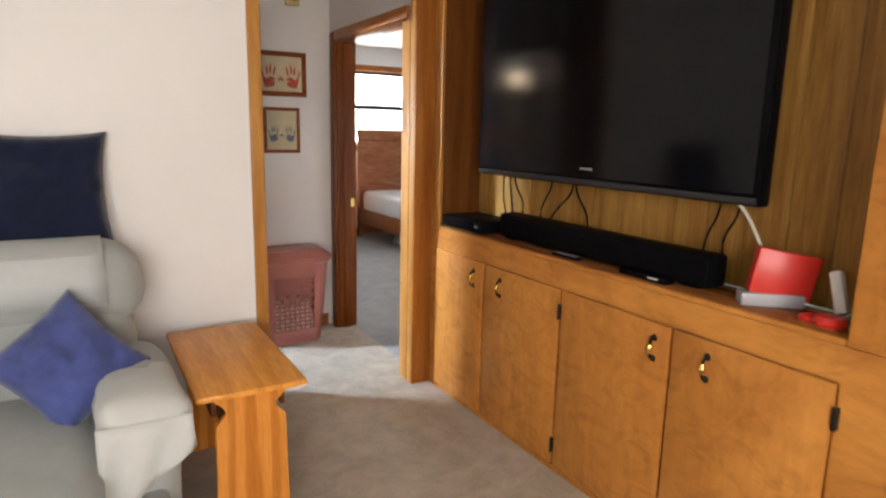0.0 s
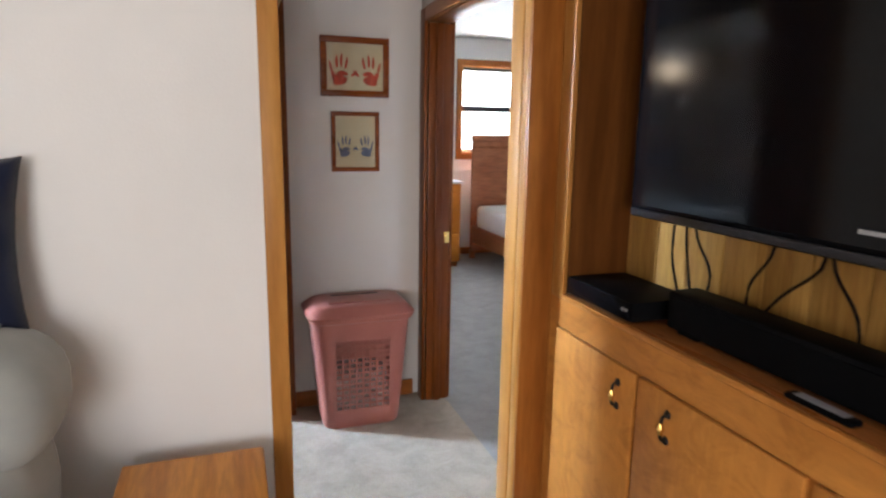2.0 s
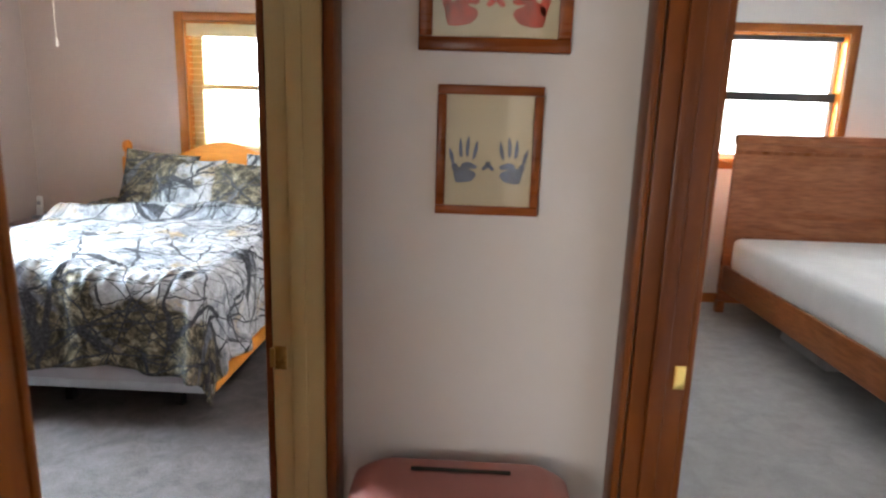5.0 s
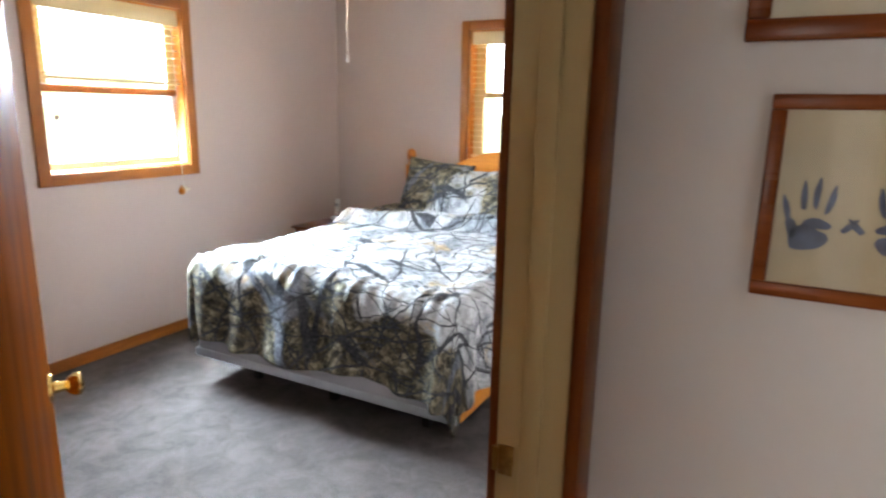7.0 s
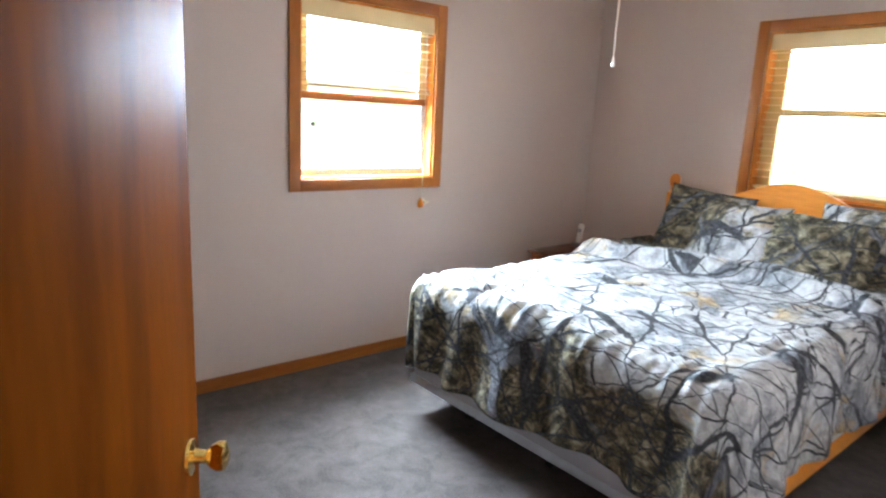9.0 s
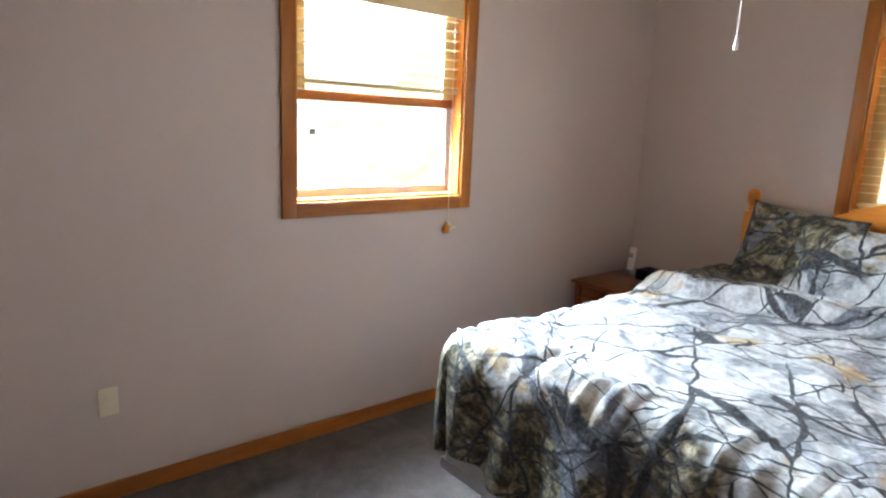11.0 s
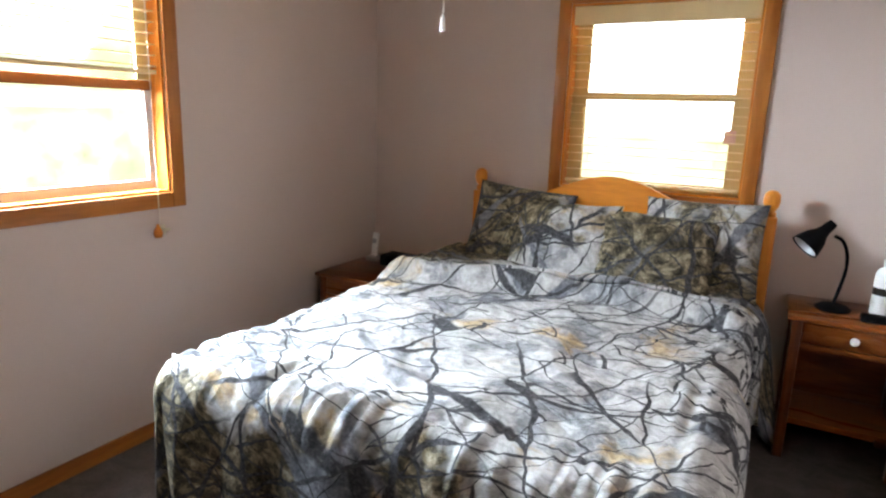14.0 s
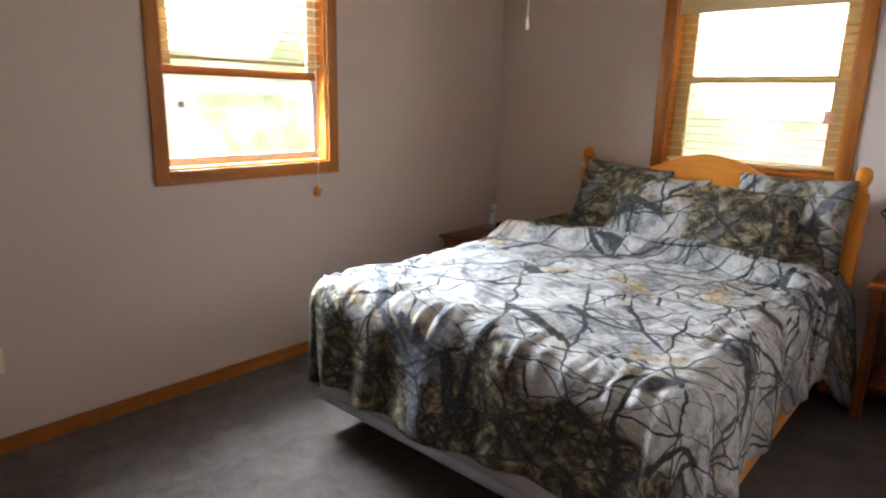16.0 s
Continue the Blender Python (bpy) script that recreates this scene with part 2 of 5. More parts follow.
M = {
    "white_wall": paint("white_wall_paint", (0.80, 0.78, 0.765)),
    # the living room's off-white with the hall's shade put into the colour
    "hall_wall": paint("shaded_hall_paint", (0.62, 0.58, 0.555)),
    "taupe": paint("taupe_wall_paint", (0.55, 0.45, 0.40)),
    "ceiling": paint("ceiling_paint", (0.82, 0.81, 0.79), 0.9),
    "beige_carpet": carpet("beige_carpet", (0.62, 0.54, 0.44), (0.36, 0.30, 0.235)),
    "grey_carpet": carpet("grey_carpet", (0.135, 0.114, 0.104), (0.045, 0.036, 0.032)),
    "pale_carpet": carpet("pale_carpet", (0.46, 0.44, 0.43), (0.30, 0.29, 0.28)),
    "honey_v": wood("honey_plywood", (0.64, 0.275, 0.06), (0.44, 0.165, 0.033), "z", 0.28, 0.36, 0.25, (0.3, 0.7), 0.35, 0.50),
    "honey_h": wood("honey_plywood_rail", (0.64, 0.275, 0.06), (0.44, 0.165, 0.033), "y", 0.3, 0.36, 0.25, (0.3, 0.7), 0.35, 0.50),
    "casing": wood("varnished_casing", (0.40, 0.145, 0.027), (0.21, 0.062, 0.011), "z", 0.55, 0.35, 0.3, (0.3, 0.72), 0.4),
    "casing_y": wood("varnished_casing_y", (0.39, 0.135, 0.026), (0.20, 0.06, 0.011), "y", 0.55, 0.35, 0.3, (0.3, 0.72), 0.4),
    "casing_x": wood("varnished_casing_x", (0.39, 0.135, 0.026), (0.20, 0.06, 0.011), "x", 0.55, 0.35, 0.3, (0.3, 0.72), 0.4),
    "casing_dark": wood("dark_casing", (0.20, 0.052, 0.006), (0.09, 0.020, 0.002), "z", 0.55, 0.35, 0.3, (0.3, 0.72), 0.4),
    "post": wood("knotty_post", (0.56, 0.275, 0.07), (0.40, 0.165, 0.035), "z", 0.5, 0.38, 0.3, (0.3, 0.72), 0.35),
    "panel": wood("pine_panelling", (0.46, 0.25, 0.065), (0.28, 0.13, 0.028), "z", 1.3, 0.4, 0.45),
    # north niche side: darker stain whose colour also carries its shade
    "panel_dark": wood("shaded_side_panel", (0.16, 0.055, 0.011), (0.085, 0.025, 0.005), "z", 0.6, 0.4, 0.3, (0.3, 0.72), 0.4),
    "shelf": wood("shelf_wood", (0.36, 0.13, 0.035), (0.22, 0.07, 0.018), "y", 0.8, 0.3),
    # one oak, light put into its colour: pale top, darker ends, dark underparts
    "bench": wood("oak_bench", (0.86, 0.38, 0.075), (0.68, 0.26, 0.04), "y", 0.7, 0.35, 0.5, (0.3, 0.72), 0.5),
    "bench_v": wood("oak_bench_end", (0.72, 0.29, 0.055), (0.50, 0.165, 0.022), "z", 0.8, 0.35, 0.7, (0.3, 0.72), 0.4),
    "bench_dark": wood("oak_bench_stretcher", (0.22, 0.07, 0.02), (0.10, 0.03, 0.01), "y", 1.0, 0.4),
    "pine": wood("orange_pine", (0.72, 0.275, 0.035), (0.56, 0.175, 0.02), "x", 0.5, 0.5, 0.3, (0.3, 0.72), 0.35),
    "pine_z": wood("orange_pine_post", (0.66, 0.24, 0.035), (0.48, 0.15, 0.02), "z", 0.5, 0.3, 0.3, (0.3, 0.72), 0.35),
    "nightstand": wood("red_brown_nightstand", (0.21, 0.058, 0.010), (0.11, 0.027, 0.005), "x", 0.9, 0.3),
    "nightstand_z": wood("red_brown_leg", (0.16, 0.040, 0.009), (0.08, 0.018, 0.004), "z", 0.9, 0.3),
    "door": wood("glossy_door", (0.16, 0.042, 0.004), (0.075, 0.017, 0.0018), "z", 0.4, 0.58, 0.3, (0.35, 0.75), 0.35),
    "cherry": wood("cherry_headboard", (0.42, 0.17, 0.085), (0.26, 0.09, 0.04), "x", 0.5, 0.3, 0.3),
    "cherry_y": wood("cherry_rail", (0.36, 0.13, 0.05), (0.2, 0.065, 0.022), "y", 0.5, 0.3, 0.3),
    "jamb_tan": paint("tan_jamb_paint", (0.48, 0.37, 0.18), 0.5),
    "sofa": cloth("sage_grey_sofa_cloth", (0.355, 0.375, 0.36), vary=0.09),
    "sofa_pale": cloth("pale_cover_cloth", (0.44, 0.46, 0.46), vary=0.05),
    "arm_cloth": cloth("warm_white_cover_cloth", (0.50, 0.505, 0.485), vary=0.06),
    "navy": cloth("navy_cloth", (0.006, 0.010, 0.032)),
    "blue": cloth("blue_plush", (0.055, 0.072, 0.215), vary=0.45, weave=90),
    "white_cloth": cloth("white_mattress_cloth", (0.78, 0.78, 0.78), vary=0.04),
    "ticking": cloth("grey_box_spring_cloth", (0.34, 0.33, 0.34), vary=0.06),
    # strong litter wave: print plus painted shade on the foot drop
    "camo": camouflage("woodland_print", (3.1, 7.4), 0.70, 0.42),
    "camo_pillow": camouflage("woodland_print_pillow", (11.0, 2.0), 0.43),
    "basket": plain("dusty_rose_plastic", (0.36, 0.125, 0.10), 0.38, vary=0.06),
    "clothes": cloth("pale_laundry", (0.72, 0.66, 0.64), vary=0.4),
    "black": plain("black_plastic", (0.004, 0.004, 0.0045), 0.5, spec=0.03),
    "black_gloss": plain("black_gloss", (0.003, 0.003, 0.004), 0.25, vary=0.02, spec=0.06),
    "silver": plain("silver_plastic", (0.45, 0.45, 0.46), 0.3, 0.6),
    "grey_plastic": plain("grey_plastic", (0.33, 0.33, 0.35), 0.45),
    "white_plastic": plain("white_plastic", (0.75, 0.75, 0.73), 0.35, vary=0.03),
    "ivory": plain("ivory_plastic", (0.68, 0.61, 0.45), 0.4, vary=0.05),
    "red_plastic": plain("red_plastic", (0.62, 0.03, 0.02), 0.35, vary=0.08),
    "faded_red": plain("faded_red_paper", (0.62, 0.36, 0.30), 0.7),
    "bezel": plain("grey_metallic_bezel", (0.035, 0.035, 0.04), 0.3, 0.5),
    "brass": plain("polished_brass", (0.85, 0.58, 0.18), 0.16, 1.0, 0.05),
    "old_brass": plain("aged_brass", (0.35, 0.22, 0.08), 0.35, 1.0, 0.3, 60),
    "dark_metal": plain("dark_iron", (0.03, 0.025, 0.02), 0.4, 0.8),
    "steel": plain("steel", (0.4, 0.4, 0.41), 0.35, 1.0),
    "paper": plain("cream_paper", (0.60, 0.50, 0.33), 0.6, vary=0.08, scale=14),
    "blue_ink": plain("blue_print_ink", (0.10, 0.13, 0.22), 0.7, vary=0.4, scale=60),
    "red_ink": plain("red_print_ink", (0.50, 0.06, 0.03), 0.7, vary=0.4, scale=60),
    "frame_wood": wood("picture_frame_wood", (0.26, 0.062, 0.008), (0.14, 0.03, 0.004), "x", 2.0, 0.3, 0.3, (0.3, 0.72), 0.4),
    "slat": plain("cream_blind_slat", (0.74, 0.57, 0.30), 0.45, vary=0.05),
    "sash_tan": plain("tan_sash", (0.55, 0.38, 0.16), 0.5, vary=0.1),
    "vinyl": plain("white_window_vinyl", (0.78, 0.78, 0.76), 0.4, vary=0.03),
    "dark_sash": plain("dark_sash", (0.03, 0.035, 0.05), 0.4),
    "cord": plain("pale_cord", (0.7, 0.66, 0.58), 0.7),
    "lampglass": glow("lit_milk_glass", (1, 0.9, 0.75), 1.6),
    "milk": plain("milk_plastic", (0.8, 0.78, 0.72), 0.3, vary=0.02),
    "outside": None,
    "grass": plain("lawn", (0.10, 0.16, 0.05), 0.95, vary=0.5, scale=0.7),
}
M["door"].node_tree.nodes["Principled BSDF"].inputs["Specular IOR Level"].default_value = 0.06
M["door"].node_tree.nodes["Principled BSDF"].inputs["IOR"].default_value = 1.07
glass = Mat("window_glass", 0.02)
glass.b.inputs["Transmission Weight"].default_value = 1.0
glass.b.inputs["IOR"].default_value = 1.02
M["glass"] = glass.m
frosted = Mat("frosted_storm_rail", 0.5)
frosted.b.inputs["Base Color"].default_value = (0.80, 0.77, 0.80, 1)
frosted.b.inputs["Transmission Weight"].default_value = 0.8
frosted.b.inputs["IOR"].default_value = 1.1
M["frosted"] = frosted.m
screen = Mat("tv_screen", 0.12, spec=0.2)
screen.b.inputs["Base Color"].default_value = (0.003, 0.003, 0.004, 1)
screen.bump(screen.noise(screen.coords(), 3, 2), 0.01, 0.002)
M["screen"] = screen.m
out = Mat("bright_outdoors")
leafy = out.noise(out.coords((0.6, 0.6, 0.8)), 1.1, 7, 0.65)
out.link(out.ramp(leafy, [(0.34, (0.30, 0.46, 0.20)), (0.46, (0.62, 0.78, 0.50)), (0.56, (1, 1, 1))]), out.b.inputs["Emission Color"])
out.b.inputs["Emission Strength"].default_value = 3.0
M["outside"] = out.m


# ---------------------------------------------------------------- mesh helpers
def box(bm, x0, x1, y0, y1, z0, z1, bevel=0.0, segs=2):
    a = bmesh.ops.create_cube(bm, size=1, matrix=Matrix.LocRotScale(((x0 + x1) / 2, (y0 + y1) / 2, (z0 + z1) / 2), None, (x1 - x0, y1 - y0, z1 - z0)))
    if bevel:
        es = list({e for v in a["verts"] for e in v.link_edges})
        bmesh.ops.bevel(bm, geom=es, offset=bevel, segments=segs, affect="EDGES", profile=0.5)
    return bm


def boxes(*specs, bevel=0.0):
    bm = bmesh.new()
    for s in specs:
        box(bm, *s, bevel=bevel)
    return bm


def rod(bm, p, q, r, r2=None, segs=14):
    p, q = Vector(p), Vector(q)
    d = q - p
    m = Matrix.Translation((p + q) / 2) @ d.to_track_quat("Z", "Y").to_matrix().to_4x4()
    bmesh.ops.create_cone(bm, cap_ends=True, segments=segs, radius1=r, radius2=r if r2 is None else r2, depth=d.length, matrix=m)
    return bm


def lathe(bm, profile, at=(0, 0, 0), segs=24, turn=None):
    """Spin (radius, height) pairs round an upright axis at a place."""
    m = Matrix.Translation(at) @ (turn or Matrix())
    rings = [[bm.verts.new(m @ Vector((r * math.cos(2 * math.pi * i / segs), r * math.sin(2 * math.pi * i / segs), z))) for i in range(segs)] for r, z in profile]
    for a, b in zip(rings, rings[1:]):
        for i in range(segs):
            bm.faces.new((a[i], a[(i + 1) % segs], b[(i + 1) % segs], b[i]))
    for ring, flip in ((rings[0], True), (rings[-1], False)):
        if (ring[0].co - ring[segs // 2].co).length > 1e-4:
            bm.faces.new(ring[::-1] if flip else ring)
    return bm


def tube(bm, pts, r, segs=8, fine=4):
    """One skin round a curve through the points."""
    pts = [Vector(p) for p in pts]
    way = []
    for k in range(len(pts) - 1):
        a, b = pts[max(0, k - 1)], pts[min(len(pts) - 1, k + 2)]
        p, q = pts[k], pts[k + 1]
        for i in range(fine):
            u = i / fine
            way.append(0.5 * ((2 * p) + (q - a) * u + (2 * a - 5 * p + 4 * q - b) * u * u + (3 * p - a - 3 * q + b) * u ** 3))
    way.append(pts[-1])
    rings = []
    for k, c in enumerate(way):
        d = way[min(k + 1, len(way) - 1)] - way[max(k - 1, 0)]
        t = d.to_track_quat("Z", "Y").to_matrix()
        rings.append([bm.verts.new(c + t @ Vector((r * math.cos(2 * math.pi * i / segs), r * math.sin(2 * math.pi * i / segs), 0))) for i in range(segs)])
    for a, b in zip(rings, rings[1:]):
        for i in range(segs):
            bm.faces.new((a[i], a[(i + 1) % segs], b[(i + 1) % segs], b[i]))
    bm.faces.new(rings[0][::-1])
    bm.faces.new(rings[-1])
    return bm


def finish(name, bm, material, smooth=None):
    bmesh.ops.recalc_face_normals(bm, faces=bm.faces)
    me = bpy.data.meshes.new(name)
    bm.to_mesh(me)
    bm.free()
    me.materials.append(material)
    if smooth is not None:
        me.polygons.foreach_set("use_smooth", [True] * len(me.polygons))
        if smooth:
            me.set_sharp_from_angle(angle=radians(smooth))
    return me


def thing(name, at, label, category, group="", kind=""):
    e = new(name)
    e.location = at
    e.empty_display_size = 0.1
    return tagged(e, label, category, group, kind)


def part(name, bm, material, parent, label="", smooth=40):
    """One mesh in world coordinates under a thing or a part."""
    ob = new(name, finish(name, bm, material, smooth))
    ob.parent = parent
    ob.matrix_parent_inverse = Matrix.Translation(-Vector(parent.location)) if parent.data is None else Matrix()
    return tagged(ob, label)


def solo(name, bm, material, label, category, group="", kind="", smooth=40):
    return tagged(new(name, finish(name, bm, material, smooth)), label, category, group, kind)


def structure(name, bm, material, label, category):
    return solo(name, bm, material, label, category, kind="structure", smooth=30)

# ---------------------------------------------------------------- large structure
H = 2.56  # ceiling height
DOOR = 2.04

structure("floor", boxes((-3.2, 2.45, -2.7, 3.32, -0.1, 0), (1.19, 2.14, 3.32, 4.66, -0.1, 0)), M["beige_carpet"], "worn beige cut-pile carpet of living room and hall", "floor")
structure("floor_bedroom", boxes((-2.2, 1.19, 3.34, 8.34, -0.1, 0.0)), M["grey_carpet"], "mottled grey-brown cut-pile bedroom carpet", "floor")
structure("floor_guest_room", boxes((2.14, 6.2, 3.3, 8.9, -0.1, 0.0)), M["pale_carpet"], "pale grey carpet of the second bedroom", "floor")
structure("ceiling", boxes((-3.3, 2.6, -2.8, 4.7, H, H + 0.1)), M["ceiling"], "flat white painted ceiling", "ceiling")
structure("ceiling_bedroom", boxes((-2.3, 1.2, 4.71, 8.4, H, H + 0.1)), M["ceiling"], "flat white bedroom ceiling", "ceiling")
structure("ceiling_guest_room", boxes((2.12, 6.3, 4.71, 8.95, H, H + 0.1), (2.61, 6.3, 3.2, 4.7, H, H + 0.1)), M["ceiling"], "flat white ceiling of the second bedroom", "ceiling")

# unseen sheet added above the ceilings to stop sun leaking through their joints
structure("roof", boxes((-3.5, 6.5, -2.95, 9.1, H + 0.12, H + 0.2)), M["ceiling"], "unseen flat sheet that keeps sun out of the ceiling joints", "roof")
# living room
structure("wall_living_north", boxes((-3.2, 1.17, 3.29, 3.40, 0, H)), M["white_wall"], "smooth off-white living room wall behind the sofa", "wall")
structure("wall_living_south", boxes((-3.2, -1.8, -2.7, -2.58, 0, H), (0.6, 2.45, -2.7, -2.58, 0, H), (-1.8, 0.6, -2.7, -2.58, 0, 0.7), (-1.8, 0.6, -2.7, -2.58, 2.3, H)), M["white_wall"], "off-white living room wall with a wide window opening", "wall")
structure("wall_living_west", boxes((-3.32, -3.2, -2.7, 3.40, 0, H)), M["white_wall"], "plain off-white living room side wall", "wall")
structure("wall_living_east", boxes((2.10, 2.45, -2.58, 0.92, 0, H)), M["white_wall"], "plain off-white wall beside the built-in cabinet", "wall")

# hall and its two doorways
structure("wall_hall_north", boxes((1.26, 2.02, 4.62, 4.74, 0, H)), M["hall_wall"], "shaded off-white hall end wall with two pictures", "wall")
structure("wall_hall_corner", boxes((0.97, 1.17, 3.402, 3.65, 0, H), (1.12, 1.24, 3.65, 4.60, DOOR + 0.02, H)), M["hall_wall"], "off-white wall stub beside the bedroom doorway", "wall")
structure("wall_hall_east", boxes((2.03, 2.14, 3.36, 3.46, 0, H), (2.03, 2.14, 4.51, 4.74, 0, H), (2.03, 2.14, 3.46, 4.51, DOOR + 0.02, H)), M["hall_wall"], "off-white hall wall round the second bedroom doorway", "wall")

# bedroom
W1 = dict(y0=5.58, y1=6.54, z0=1.17, z1=2.19)
W2 = dict(x0=-0.72, x1=0.27, z0=1.17, z1=2.20)
structure("wall_bedroom_west", boxes((-2.20, -2.06, 3.30, W1["y0"], 0, H), (-2.20, -2.06, W1["y1"], 8.36, 0, H), (-2.20, -2.06, W1["y0"], W1["y1"], 0, W1["z0"]), (-2.20, -2.06, W1["y0"], W1["y1"], W1["z1"], H)), M["taupe"], "taupe-grey painted bedroom wall with a window", "wall")
structure("wall_bedroom_north", boxes((-2.06, W2["x0"], 8.22, 8.36, 0, H), (W2["x1"], 1.24, 8.22, 8.36, 0, H), (W2["x0"], W2["x1"], 8.22, 8.36, 0, W2["z0"]), (W2["x0"], W2["x1"], 8.22, 8.36, W2["z1"], H)), M["taupe"], "taupe-grey painted wall behind the bed", "wall")
structure("wall_bedroom_east", boxes((1.13, 1.24, 4.62, 8.22, 0, H)), M["taupe"], "taupe-grey painted bedroom wall", "wall")
structure("wall_bedroom_south", boxes((-2.06, 0.965, 3.404, 3.45, 0, H)), M["taupe"], "taupe-grey painted bedroom wall behind the open door", "wall")

# second bedroom
W3 = dict(x0=3.66, x1=4.60, z0=1.23, z1=2.25)
structure("wall_guest_north", boxes((2.14, W3["x0"], 8.4, 8.54, 0, H), (W3["x1"], 6.2, 8.4, 8.54, 0, H), (W3["x0"], W3["x1"], 8.4, 8.54, 0, W3["z0"]), (W3["x0"], W3["x1"], 8.4, 8.54, W3["z1"], H)), M["white_wall"], "cream wall with a window above the bed", "wall")
structure("wall_guest_east", boxes((6.0, 6.12, 3.3, 8.4, 0, H)), M["white_wall"], "plain cream wall", "wall")
structure("wall_guest_south", boxes((2.47, 6.0, 3.24, 3.36, 0, H), (2.142, 2.47, 3.319, 3.358, 0, H)), M["white_wall"], "plain cream wall", "wall")
structure("wall_guest_west", boxes((2.02, 2.14, 4.742, 8.4, 0, H)), M["white_wall"], "plain cream wall", "wall")


def baseboard(*spec):
    axis = "casing_y" if spec[3] - spec[2] > spec[1] - spec[0] else "casing_x"
    structure("baseboard", boxes(spec, bevel=0.004), M[axis], "low varnished wooden baseboard", "baseboard")


baseboard(-2.06, -2.046, 3.46, 8.22, 0, 0.075)
baseboard(-2.045, 1.13, 8.206, 8.22, 0, 0.075)
baseboard(1.30, 1.98, 4.604, 4.618, 0, 0.09)
baseboard(2.15, 6.0, 8.384, 8.398, 0, 0.085)


def casing_run(name, specs, mats, label):
    e = thing(name, (specs[0][1][0], specs[0][1][2], 0), label, "door frame" if "door" in name else "trim", kind="structure")
    for (n, s), m in zip(specs, mats):
        part(n, boxes(s, bevel=0.006), M[m], e)
    return e


# varnished corner board where the living room wall ends
casing_run("trim", [("corner_board", (1.128, 1.188, 3.272, 3.29, 0, H)), ("return_board", (1.171, 1.188, 3.291, 3.648, 0, H)), ("end_board", (0.975, 1.188, 3.65, 3.664, 0, DOOR))], ["post", "casing", "casing"], "varnished honey pine corner board on the wall end")
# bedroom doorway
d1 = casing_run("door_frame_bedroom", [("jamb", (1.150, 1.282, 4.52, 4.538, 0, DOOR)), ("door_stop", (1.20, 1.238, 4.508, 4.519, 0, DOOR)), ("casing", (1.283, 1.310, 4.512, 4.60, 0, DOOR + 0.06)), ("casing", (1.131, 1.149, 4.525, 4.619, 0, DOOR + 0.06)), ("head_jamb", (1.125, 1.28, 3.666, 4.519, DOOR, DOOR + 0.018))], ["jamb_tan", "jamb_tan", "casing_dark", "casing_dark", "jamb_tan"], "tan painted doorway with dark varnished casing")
part("strike_plate", boxes((1.158, 1.188, 4.514, 4.5195, 0.895, 0.955), (1.146, 1.159, 4.511, 4.518, 0.90, 0.95), bevel=0.002), M["old_brass"], d1, "brass strike plate")
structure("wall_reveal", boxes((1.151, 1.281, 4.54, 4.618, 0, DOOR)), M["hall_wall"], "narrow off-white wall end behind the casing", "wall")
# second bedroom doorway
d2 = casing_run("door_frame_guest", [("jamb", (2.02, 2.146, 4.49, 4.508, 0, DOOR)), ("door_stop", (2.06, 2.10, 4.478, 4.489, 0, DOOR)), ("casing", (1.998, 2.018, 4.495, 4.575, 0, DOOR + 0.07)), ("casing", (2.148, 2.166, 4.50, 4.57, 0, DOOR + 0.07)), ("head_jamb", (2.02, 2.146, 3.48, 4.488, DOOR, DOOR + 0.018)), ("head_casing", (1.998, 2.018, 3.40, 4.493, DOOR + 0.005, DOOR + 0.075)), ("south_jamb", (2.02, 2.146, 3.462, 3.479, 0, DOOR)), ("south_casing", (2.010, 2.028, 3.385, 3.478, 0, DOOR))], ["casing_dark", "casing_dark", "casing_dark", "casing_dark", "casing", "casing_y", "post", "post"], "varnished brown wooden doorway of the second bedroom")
part("strike_plate", boxes((2.115, 2.143, 4.4835, 4.4895, 0.905, 0.965), bevel=0.002), M["brass"], d2, "polished brass strike plate")
casing_run("trim_post", [("face_board", (2.012, 2.028, 3.335, 3.383, 0, H)), ("edge_board", (2.012, 2.141, 3.3165, 3.333, 0, H))], ["post", "casing"], "varnished brown post beside the built-in cabinet")


